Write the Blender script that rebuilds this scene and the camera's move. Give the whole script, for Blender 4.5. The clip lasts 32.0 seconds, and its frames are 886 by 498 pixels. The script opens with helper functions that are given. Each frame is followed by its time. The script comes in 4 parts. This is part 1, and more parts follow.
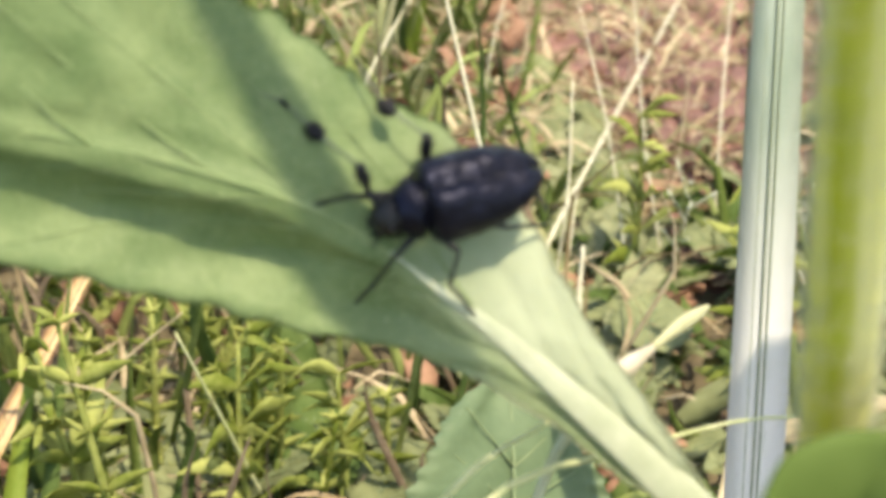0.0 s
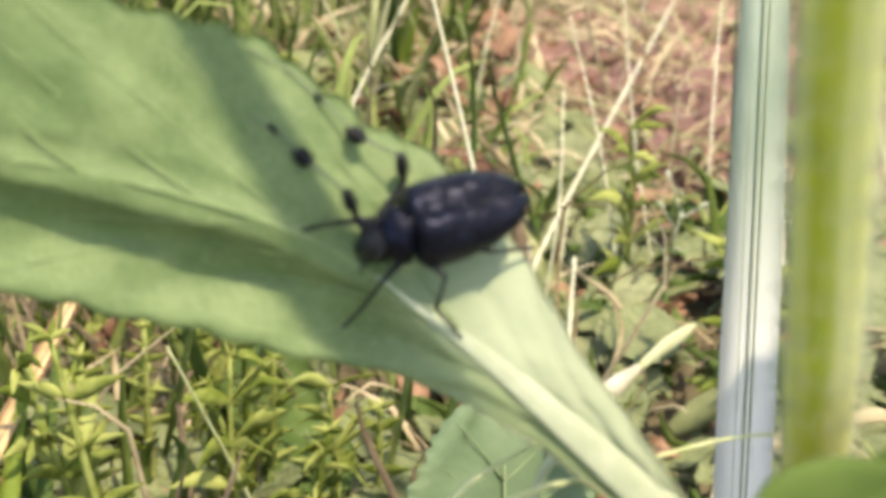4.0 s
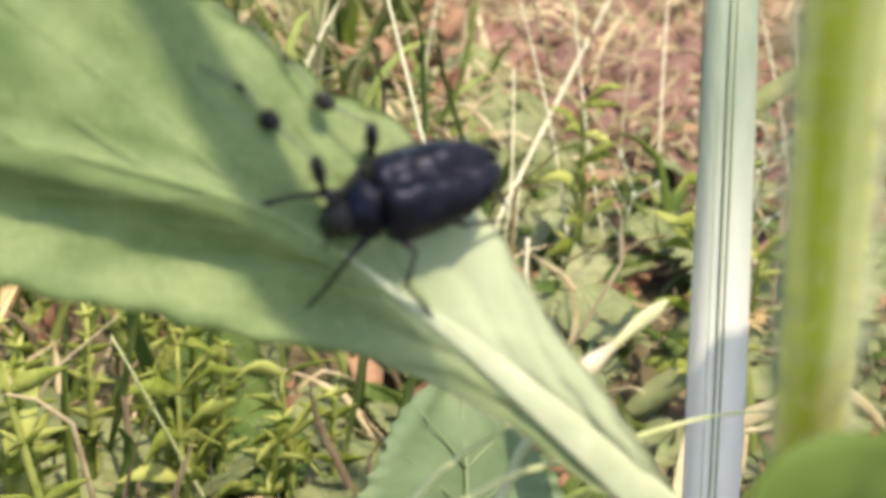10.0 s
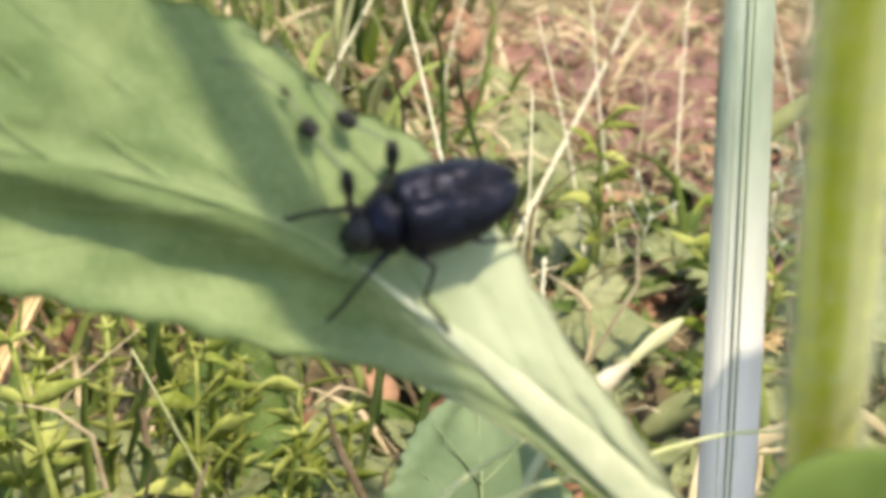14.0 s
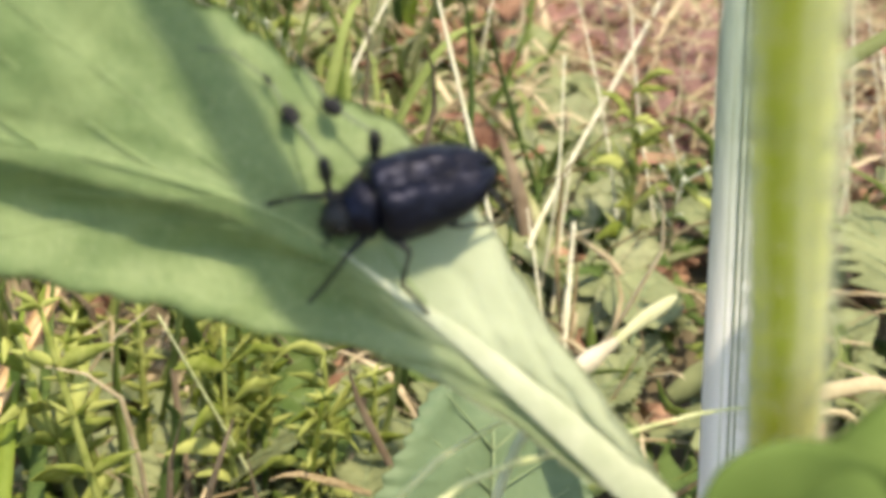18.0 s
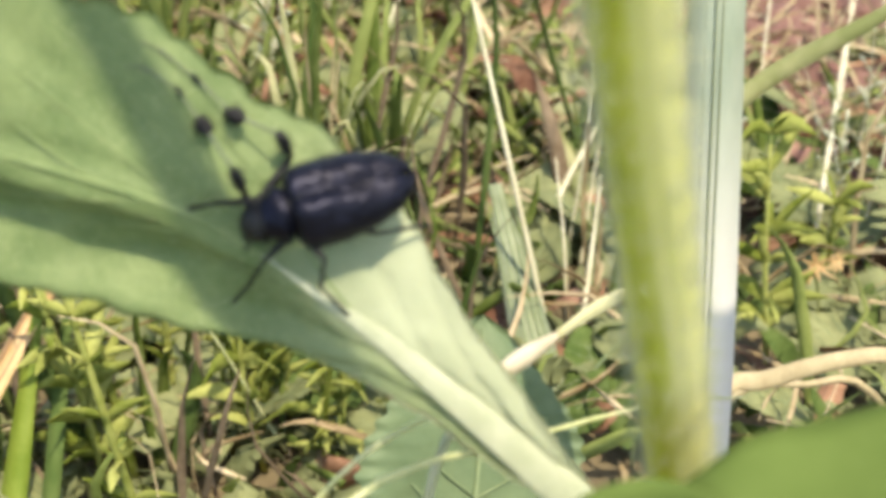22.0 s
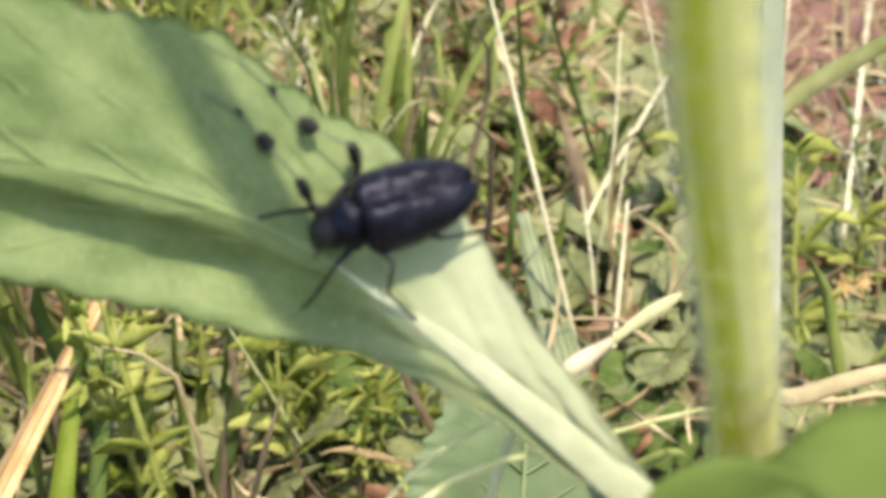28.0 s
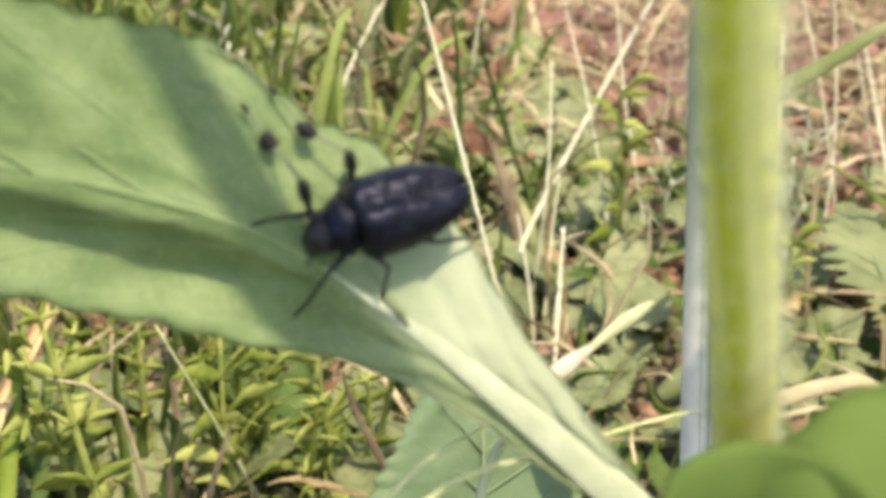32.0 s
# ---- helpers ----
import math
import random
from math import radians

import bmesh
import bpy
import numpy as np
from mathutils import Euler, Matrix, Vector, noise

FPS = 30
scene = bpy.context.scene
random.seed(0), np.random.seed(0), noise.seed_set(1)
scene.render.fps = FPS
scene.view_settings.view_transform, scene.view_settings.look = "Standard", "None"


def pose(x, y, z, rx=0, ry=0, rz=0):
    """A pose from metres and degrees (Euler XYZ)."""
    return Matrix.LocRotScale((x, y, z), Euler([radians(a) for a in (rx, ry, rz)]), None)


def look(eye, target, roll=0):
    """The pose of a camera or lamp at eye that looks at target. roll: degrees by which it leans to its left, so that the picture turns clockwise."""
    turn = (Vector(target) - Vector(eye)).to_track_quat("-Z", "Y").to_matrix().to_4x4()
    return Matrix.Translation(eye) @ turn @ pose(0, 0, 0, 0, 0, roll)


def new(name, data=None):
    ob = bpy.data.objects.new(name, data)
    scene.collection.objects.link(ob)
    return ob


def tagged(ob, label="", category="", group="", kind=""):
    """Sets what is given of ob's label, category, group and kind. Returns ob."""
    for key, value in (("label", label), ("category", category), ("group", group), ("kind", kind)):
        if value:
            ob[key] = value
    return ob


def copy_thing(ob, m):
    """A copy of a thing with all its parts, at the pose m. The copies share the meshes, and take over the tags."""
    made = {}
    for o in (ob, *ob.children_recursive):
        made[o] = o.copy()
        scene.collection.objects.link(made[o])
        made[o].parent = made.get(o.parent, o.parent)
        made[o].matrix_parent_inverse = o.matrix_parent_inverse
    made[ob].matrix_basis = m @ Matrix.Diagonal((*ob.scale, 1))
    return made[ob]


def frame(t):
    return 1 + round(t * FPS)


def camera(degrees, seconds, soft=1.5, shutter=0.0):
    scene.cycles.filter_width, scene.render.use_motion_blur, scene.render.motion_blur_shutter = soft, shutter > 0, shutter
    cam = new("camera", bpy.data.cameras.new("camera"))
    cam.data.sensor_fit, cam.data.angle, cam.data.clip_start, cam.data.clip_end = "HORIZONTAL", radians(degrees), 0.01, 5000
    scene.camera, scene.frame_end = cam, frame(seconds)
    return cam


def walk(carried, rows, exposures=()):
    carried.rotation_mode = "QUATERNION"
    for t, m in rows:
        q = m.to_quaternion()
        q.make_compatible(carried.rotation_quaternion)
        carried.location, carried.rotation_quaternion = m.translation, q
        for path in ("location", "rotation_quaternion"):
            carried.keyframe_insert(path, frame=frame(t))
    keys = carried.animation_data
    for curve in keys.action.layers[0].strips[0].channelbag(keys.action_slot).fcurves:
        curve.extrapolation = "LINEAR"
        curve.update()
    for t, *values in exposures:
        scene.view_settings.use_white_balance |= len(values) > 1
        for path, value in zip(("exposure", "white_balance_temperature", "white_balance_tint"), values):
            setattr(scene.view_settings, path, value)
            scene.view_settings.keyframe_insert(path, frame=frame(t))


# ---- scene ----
cam = camera(40, 32.0, soft=4.2)
cam.data.dof.use_dof, cam.data.dof.focus_distance, cam.data.dof.aperture_fstop = True, 0.235, 23.0   # a phone held close: near things blur
# t, x, y, z, pitch, roll, yaw
PATH = [
    (0, -0.0078, -0.0047, 0.1456, -30.62, 0.88, -2.16),
    (0.5, -0.0082, -0.0044, 0.1447, -30.75, 0.81, -2.21),
    (1, -0.0074, -0.0043, 0.1454, -30.93, 1.01, -2.47),
    (1.5, -0.0078, -0.0047, 0.1452, -30.97, 1.08, -2.41),
    (2, -0.0076, -0.0048, 0.1458, -30.83, 0.88, -2.32),
    (2.5, -0.0065, -0.0059, 0.1477, -30.67, 0.84, -2.27),
    (3, -0.0078, -0.0041, 0.1471, -30.54, 0.88, -2.39),
    (3.5, -0.0068, -0.0045, 0.1484, -30.48, 0.87, -2.45),
    (5.5, -0.0074, -0.0048, 0.1477, -30.40, 0.65, -2.32),
    (6, -0.0069, -0.0030, 0.1474, -30.41, 0.87, -2.58),
    (6.5, -0.0072, -0.0046, 0.1479, -30.41, 0.94, -2.51),
    (7, -0.0068, -0.0050, 0.1464, -30.56, 1.02, -2.73),
    (7.5, -0.0061, -0.0044, 0.1454, -30.84, 1.23, -3.11),
    (8, -0.0053, -0.0048, 0.1464, -30.71, 1.43, -3.86),
    (8.5, -0.0061, -0.0037, 0.1459, -30.79, 1.68, -4.38),
    (9, -0.0067, -0.0016, 0.1449, -31.03, 1.78, -4.74),
    (9.5, -0.0087, 0.0005, 0.1431, -31.06, 1.57, -5.18),
    (10, -0.0098, 0.0016, 0.1429, -30.95, 1.66, -5.72),
    (10.5, -0.0111, 0.0004, 0.1427, -30.78, 1.46, -5.85),
    (11, -0.0108, -0.0001, 0.1447, -30.60, 1.42, -5.58),
    (11.5, -0.0107, 0.0002, 0.1447, -30.27, 1.40, -5.34),
    (12, -0.0109, 0.0005, 0.1441, -30.17, 1.53, -5.18),
    (12.5, -0.0103, 0.0006, 0.1437, -30.04, 1.63, -5.13),
    (13, -0.0109, -0.0013, 0.1451, -30.06, 1.46, -4.92),
    (13.5, -0.0113, -0.0008, 0.1443, -30.26, 1.77, -4.74),
    (14, -0.0102, -0.0007, 0.1438, -30.04, 1.79, -4.78),
    (14.5, -0.0100, -0.0006, 0.1436, -30.10, 1.86, -4.72),
    (16.5, -0.0092, -0.0015, 0.1440, -29.99, 1.48, -4.47),
    (17, -0.0077, -0.0027, 0.1452, -30.15, 1.62, -4.20),
    (17.5, -0.0045, -0.0031, 0.1479, -30.71, 1.26, -3.45),
    (18, -0.0008, -0.0021, 0.1487, -32.33, 0.26, -1.44),
    (18.5, 0.0039, 0.0011, 0.1520, -34.72, -0.32, 0.26),
    (19, 0.0039, -0.0002, 0.1550, -35.25, -0.82, 1.40),
    (19.5, 0.0002, 0.0054, 0.1611, -37.34, -1.05, 2.18),
    (20, 0.0022, 0.0060, 0.1574, -37.20, -0.83, 1.01),
    (20.5, 0.0102, 0.0027, 0.1603, -37.88, -1.54, 3.03),
    (21, 0.0132, -0.0002, 0.1602, -36.71, -0.73, 3.34),
    (21.5, 0.0164, 0.0010, 0.1614, -36.42, -1.80, 4.60),
    (22, 0.0192, 0.0025, 0.1587, -36.41, -1.41, 3.85),
    (22.5, 0.0188, 0.0025, 0.1591, -36.08, -1.59, 3.66),
    (23, 0.0170, 0.0022, 0.1590, -36.18, -1.84, 4.14),
    (23.5, 0.0162, 0.0012, 0.1588, -36.24, -2.05, 4.53),
    (24, 0.0157, 0.0008, 0.1586, -36.32, -2.08, 4.66),
    (24.5, 0.0153, 0.0007, 0.1586, -36.33, -2.00, 4.54),
    (25, 0.0156, 0.0008, 0.1588, -36.42, -2.13, 4.77),
    (25.5, 0.0142, -0.0024, 0.1608, -35.97, -2.45, 4.86),
    (27.5, 0.0092, -0.0015, 0.1562, -33.12, -2.14, 1.97),
    (28, 0.0127, -0.0039, 0.1571, -34.23, -2.89, 4.17),
    (28.5, 0.0097, -0.0002, 0.1573, -35.33, -2.39, 2.24),
    (29, 0.0067, -0.0033, 0.1544, -33.90, -2.34, 0.82),
    (29.5, 0.0053, -0.0061, 0.1547, -31.47, -0.98, -1.88),
    (30, 0.0028, -0.0047, 0.1523, -32.13, -0.68, -2.08),
    (30.5, 0.0033, -0.0045, 0.1514, -32.32, -0.90, -1.78),
    (31, 0.0037, -0.0040, 0.1512, -32.25, -1.01, -1.67),
    (31.5, 0.0018, -0.0056, 0.1525, -32.32, -0.64, -1.54),
    (32, 0.0019, -0.0071, 0.1538, -32.31, -0.74, -1.36),
]
walk(cam, [(t, pose(x, y, z, 90 + p, 0, w) @ pose(0, 0, 0, 0, 0, r)) for t, x, y, z, p, r, w in PATH], exposures=[(0, 1.38, 8000, 8), (32, 1.38, 8000, 8)])

# ---- world, sun, exposure ----
SUN_EL, SUN_AZ = 70.0, -45.0          # degrees; azimuth from +x towards +y
world = bpy.data.worlds.new("world")
scene.world = world
world.use_nodes = True
wn = world.node_tree
sky = wn.nodes.new("ShaderNodeTexSky")
sky.sky_type, sky.sun_disc = "NISHITA", False
sky.sun_elevation, sky.sun_rotation = radians(SUN_EL), radians(90 - SUN_AZ)
wn.links.new(sky.outputs[0], wn.nodes["Background"].inputs[0])
wn.nodes["Background"].inputs[1].default_value = 0.15
sun_data = bpy.data.lights.new("sun", "SUN")
sun_data.energy, sun_data.angle, sun_data.color = 2.45, radians(0.6), (1.0, 0.95, 0.86)
sun = new("sun", sun_data)
ce, se = math.cos(radians(SUN_EL)), math.sin(radians(SUN_EL))
SUN_WAY = Vector((ce * math.cos(radians(SUN_AZ)), ce * math.sin(radians(SUN_AZ)), se))
sun.matrix_world = look(SUN_WAY * 3, (0, 0, 0))


# ---- materials ----
def shade(name, low, high, scale=300.0, rough=0.5, through_light=0.0, island=0.25, bump=0.15, metallic=0.0, coat=0.0, spec=0.4, stretch=(1, 1, 1), fine=6.0, pale=None):
    """A surface whose colour wanders between low and high at two scales, and from piece to piece."""
    m = bpy.data.materials.new(name)
    m.use_nodes = True
    nt = m.node_tree
    bs, out = nt.nodes["Principled BSDF"], nt.nodes["Material Output"]
    link = nt.links.new

    def node(kind, **values):
        n = nt.nodes.new(kind)
        for k, v in values.items():
            n.inputs[k].default_value = v
        return n

    co = nt.nodes.new("ShaderNodeTexCoord")
    mp = node("ShaderNodeMapping", Scale=stretch)
    link(co.outputs["Object"], mp.inputs["Vector"])
    n1 = node("ShaderNodeTexNoise", Scale=scale, Detail=3.0)
    n2 = node("ShaderNodeTexNoise", Scale=scale * fine, Detail=2.0)
    link(mp.outputs[0], n1.inputs["Vector"])
    link(mp.outputs[0], n2.inputs["Vector"])
    geo = nt.nodes.new("ShaderNodeNewGeometry")
    info = nt.nodes.new("ShaderNodeObjectInfo")
    both = nt.nodes.new("ShaderNodeMath")
    both.operation = "ADD"
    link(geo.outputs["Random Per Island"], both.inputs[0])
    link(info.outputs["Random"], both.inputs[1])
    wrap = nt.nodes.new("ShaderNodeMath")
    wrap.operation = "FRACT"
    link(both.outputs[0], wrap.inputs[0])
    a = nt.nodes.new("ShaderNodeMath")
    a.operation = "MULTIPLY_ADD"
    link(n1.outputs[0], a.inputs[0])
    a.inputs[1].default_value = 1.7
    a.inputs[2].default_value = -0.35 - island / 2
    b = nt.nodes.new("ShaderNodeMath")
    b.operation = "MULTIPLY_ADD"
    link(n2.outputs[0], b.inputs[0])
    b.inputs[1].default_value = 0.5
    link(a.outputs[0], b.inputs[2])
    c = nt.nodes.new("ShaderNodeMath")
    c.operation = "MULTIPLY_ADD"
    link(wrap.outputs[0], c.inputs[0])
    c.inputs[1].default_value = island
    link(b.outputs[0], c.inputs[2])
    less = nt.nodes.new("ShaderNodeMath")
    less.operation = "SUBTRACT"
    less.use_clamp = True
    link(c.outputs[0], less.inputs[0])
    less.inputs[1].default_value = 0.25
    mix = nt.nodes.new("ShaderNodeMix")
    mix.data_type = "RGBA"
    link(less.outputs[0], mix.inputs["Factor"])
    mix.inputs[6].default_value = (*low, 1)
    mix.inputs[7].default_value = (*high, 1)
    hue = mix.outputs[2]
    if pale:
        tone = nt.nodes.new("ShaderNodeAttribute")
        tone.attribute_name = "tone"
        mix2 = nt.nodes.new("ShaderNodeMix")
        mix2.data_type = "RGBA"
        link(tone.outputs["Fac"], mix2.inputs["Factor"])
        link(hue, mix2.inputs[6])
        mix2.inputs[7].default_value = (*pale, 1)
        hue = mix2.outputs[2]
    link(hue, bs.inputs["Base Color"])
    bs.inputs["Roughness"].default_value = rough
    bs.inputs["Metallic"].default_value = metallic
    bs.inputs["Coat Weight"].default_value = coat
    bs.inputs["Specular IOR Level"].default_value = spec
    if bump:
        bp = node("ShaderNodeBump", Strength=bump, Distance=0.0006)
        link(n2.outputs[0], bp.inputs["Height"])
        link(bp.outputs[0], bs.inputs["Normal"])
    if through_light:
        tr = nt.nodes.new("ShaderNodeBsdfTranslucent")
        link(hue, tr.inputs["Color"])
        ms = node("ShaderNodeMixShader", Fac=through_light)
        link(bs.outputs[0], ms.inputs[1])
        link(tr.outputs[0], ms.inputs[2])
        link(ms.outputs[0], out.inputs["Surface"])
    return m


M_HUMUS = shade("dark_soil", (0.06, 0.048, 0.028), (0.21, 0.165, 0.095), 40, 0.95, 0, 0.0, 0.9, fine=9)
M_SOIL = shade("reddish_soil", (0.17, 0.085, 0.070), (0.47, 0.265, 0.22), 55, 0.95, 0, 0.0, 0.9, fine=9)
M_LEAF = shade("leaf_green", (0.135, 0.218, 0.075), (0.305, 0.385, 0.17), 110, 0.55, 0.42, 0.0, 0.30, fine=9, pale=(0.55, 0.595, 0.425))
M_RIB = shade("pale_rib", (0.44, 0.49, 0.32), (0.64, 0.665, 0.50), 240, 0.5, 0.25, 0.0, 0.1)
M_VEIN = shade("leaf_vein", (0.17, 0.255, 0.095), (0.30, 0.38, 0.17), 240, 0.5, 0.3, 0.0, 0.1)
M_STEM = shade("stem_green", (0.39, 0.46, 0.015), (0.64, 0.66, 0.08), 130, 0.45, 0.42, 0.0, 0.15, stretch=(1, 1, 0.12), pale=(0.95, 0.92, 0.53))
M_HAIR = shade("plant_hair", (0.58, 0.62, 0.40), (0.78, 0.80, 0.60), 300, 0.5, 0.5, 0.3, 0.0)
M_NEAR = shade("young_leaf", (0.105, 0.168, 0.036), (0.172, 0.246, 0.068), 60, 0.75, 0.4, 0.0, 0.15, spec=0.15)
# the reed's pale tone carries the sunlight on its lower part
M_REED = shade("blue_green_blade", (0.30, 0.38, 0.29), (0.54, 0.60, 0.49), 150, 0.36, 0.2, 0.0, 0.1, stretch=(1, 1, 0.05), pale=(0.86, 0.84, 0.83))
M_BLACK = shade("beetle_shell", (0.006, 0.006, 0.010), (0.016, 0.018, 0.036), 220, 0.42, 0, 0.0, 0.40, metallic=0.7, spec=0.32, fine=4)
M_BLACK2 = shade("beetle_limb", (0.003, 0.003, 0.004), (0.009, 0.009, 0.011), 900, 0.5, 0, 0.0, 0.2)
M_TUFT = shade("beetle_tuft", (0.004, 0.004, 0.005), (0.012, 0.012, 0.014), 900, 0.8, 0, 0.2, 0.0)
M_GREY = shade("antenna_grey", (0.09, 0.11, 0.07), (0.17, 0.19, 0.13), 900, 0.6, 0, 0.0, 0.1)
M_EYE = shade("beetle_eye", (0.004, 0.004, 0.004), (0.012, 0.01, 0.01), 900, 0.15, 0, 0.0, 0.0)
M_GRASS = shade("grass_green", (0.12, 0.175, 0.036), (0.33, 0.385, 0.125), 120, 0.7, 0.35, 1.0, 0.15, spec=0.2)
M_GRASS2 = shade("grass_pale", (0.24, 0.27, 0.10), (0.52, 0.50, 0.28), 80, 0.5, 0.3, 0.9, 0.05)
M_STRAW = shade("dry_straw", (0.28, 0.20, 0.10), (0.68, 0.56, 0.37), 110, 0.6, 0.2, 0.9, 0.1)
M_PALE = shade("bleached_stalk", (0.55, 0.50, 0.32), (0.82, 0.78, 0.6), 160, 0.5, 0.15, 0.2, 0.1, stretch=(1, 1, 0.2))
M_ORANGE = shade("dry_orange_blade", (0.50, 0.30, 0.12), (0.82, 0.60, 0.33), 180, 0.5, 0.25, 0.1, 0.1, stretch=(1, 1, 0.15))
M_WEED = shade("weed_yellow_green", (0.20, 0.25, 0.042), (0.55, 0.57, 0.195), 200, 0.8, 0.45, 0.9, 0.25, spec=0.15)
M_BROAD = shade("ground_leaf_green", (0.135, 0.160, 0.070), (0.30, 0.325, 0.155), 60, 0.75, 0.3, 0.5, 0.15)
M_PALELEAF = shade("pale_ground_leaf", (0.215, 0.235, 0.115), (0.37, 0.385, 0.215), 60, 0.75, 0.3, 0.3, 0.15)
M_BROADV = shade("ground_leaf_vein", (0.20, 0.27, 0.13), (0.30, 0.37, 0.2), 110, 0.55, 0.3, 0.1, 0.0)
# bluish green of its own, darkened to hold the shade lying on it
M_SHADY = shade("shaded_bluish_leaf", (0.10, 0.155, 0.075), (0.185, 0.25, 0.13), 70, 0.6, 0.25, 0.0, 0.25)
M_WIDE = shade("grey_blade", (0.19, 0.235, 0.13), (0.36, 0.40, 0.27), 200, 0.55, 0.2, 0.0, 0.1, stretch=(1, 1, 0.05))
M_FRESH = shade("fresh_blade", (0.16, 0.25, 0.02), (0.30, 0.38, 0.07), 160, 0.65, 0.4, 0.0, 0.08, stretch=(1, 1, 0.1))
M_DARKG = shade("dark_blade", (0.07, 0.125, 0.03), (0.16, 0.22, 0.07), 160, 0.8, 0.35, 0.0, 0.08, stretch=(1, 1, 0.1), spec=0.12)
M_DEAD = shade("grey_dead_leaf", (0.14, 0.10, 0.065), (0.30, 0.23, 0.16), 140, 0.85, 0.15, 0.0, 0.3, spec=0.1)
M_BROWN = shade("dead_leaf", (0.14, 0.06, 0.035), (0.42, 0.24, 0.15), 120, 0.75, 0.15, 0.8, 0.3)
M_BEIGE = shade("beige_stalk", (0.34, 0.27, 0.15), (0.60, 0.50, 0.31), 160, 0.55, 0.15, 0.1, 0.1, stretch=(1, 1, 0.3))
M_WHITE = shade("pale_floret", (0.5, 0.52, 0.36), (0.74, 0.74, 0.6), 300, 0.6, 0.3, 0.5, 0.0)
M_BUDLEAF = shade("bract", (0.48, 0.46, 0.24), (0.76, 0.75, 0.50), 130, 0.6, 0.3, 0.0, 0.15)
M_BUD = shade("pinkish_bud", (0.58, 0.50, 0.36), (0.85, 0.78, 0.64), 150, 0.5, 0.3, 0.0, 0.1)
M_POD = shade("pale_bud", (0.50, 0.55, 0.22), (0.80, 0.78, 0.50), 150, 0.5, 0.3, 0.0, 0.1)


# ---- mesh helpers ----
def part(name, bm, material, parent=None, label="", smooth=True):
    me = bpy.data.meshes.new(name)
    bmesh.ops.recalc_face_normals(bm, faces=bm.faces)
    bm.to_mesh(me)
    bm.free()
    if smooth:
        me.polygons.foreach_set("use_smooth", [True] * len(me.polygons))
    me.materials.append(material)
    ob = new(name, me)
    if parent:
        ob.parent = parent
    if label:
        tagged(ob, label)
    return ob


def stuff_mesh(name, verts, faces, material):
    me = bpy.data.meshes.new(name)
    me.from_pydata([tuple(v) for v in verts], [], faces)
    me.polygons.foreach_set("use_smooth", [True] * len(me.polygons))
    me.materials.append(material)
    me.update()
    return new(name, me)


def glide(points, n):
    """n + 1 points along a smooth line through the given ones."""
    P = [Vector(p) for p in points]
    P = [P[0] * 2 - P[1], *P, P[-1] * 2 - P[-2]]
    out = []
    for i in range(n + 1):
        u = i / n * (len(P) - 3)
        k = min(int(u), len(P) - 4)
        t = u - k
        a, b, c, d = P[k:k + 4]
        out.append(0.5 * (2 * b + (c - a) * t + (2 * a - 5 * b + 4 * c - d) * t * t + (3 * b - a - 3 * c + d) * t ** 3))
    return out


def tube(bm, points, radii, sides=8, steps=12, flat=1.0, up=(0.3, -0.9, 0.3)):
    """A tapered round bar along a smooth line; radii are spread evenly over it."""
    pts = glide(points, steps)
    rings = []
    for i, p in enumerate(pts):
        d = (pts[min(i + 1, steps)] - pts[max(i - 1, 0)]).normalized()
        s = d.cross(Vector(up)).normalized()
        w = s.cross(d)
        r = float(np.interp(i / steps * (len(radii) - 1), range(len(radii)), radii))
        rings.append([bm.verts.new(p + (s * math.cos(a) + w * math.sin(a) * flat) * r) for a in (math.tau * k / sides for k in range(sides))])
    for a, b in zip(rings, rings[1:]):
        for k in range(sides):
            bm.faces.new((a[k], a[(k + 1) % sides], b[(k + 1) % sides], b[k]))
    bm.faces.new(rings[0][::-1])
    bm.faces.new(rings[-1])
    return bm


def ball(bm, centre, size, turn=None, u=14, v=9):
    m = Matrix.Translation(centre) @ (turn.to_4x4() if turn else Matrix()) @ Matrix.Diagonal((*size, 1))
    bmesh.ops.create_uvsphere(bm, u_segments=u, v_segments=v, radius=1, matrix=m)
    return bm


def blade_geometry(points, width, steps=10, fold=0.25, twist=0.0, side=None, tip=0.04, thick=0.0002, base=0.7):
    """Verts and faces of a folded, tapering grass blade of real thickness."""
    pts = glide(points, steps)
    verts, faces = [], []
    for i, p in enumerate(pts):
        u = i / steps
        d = (pts[min(i + 1, steps)] - pts[max(i - 1, 0)]).normalized()
        s = Vector(side) if side else d.cross(Vector((0.2, -1, 0.3)))
        s = (s - d * s.dot(d)).normalized()
        s = Matrix.Rotation(twist * u, 3, d) @ s
        n = s.cross(d)
        w = width / 2 * min(1.0, base + u * 2) * max(tip, (1 - max(0, u - 0.35) / 0.65) ** 0.75)
        for k, f in ((-1, 1), (0, 0), (1, 1)):
            verts.append(p + s * w * k + n * w * fold * f)
        for k, f in ((-1, 1), (0, 0), (1, 1)):
            verts.append(p + s * w * k * 0.96 + n * (w * fold * f - thick))
    for i in range(steps):
        a, b = i * 6, i * 6 + 6
        faces += [(a, a + 1, b + 1, b), (a + 1, a + 2, b + 2, b + 1), (a + 4, a + 3, b + 3, b + 4), (a + 5, a + 4, b + 4, b + 5),
                  (a + 3, a, b, b + 3), (a + 2, a + 5, b + 5, b + 2)]
    return verts, faces


def blade(name, points, width, material, parent=None, label="", **more):
    verts, faces = blade_geometry(points, width, **more)
    ob = stuff_mesh(name, verts, faces, material)
    if parent:
        ob.parent = parent
    if label:
        tagged(ob, label)
    return ob


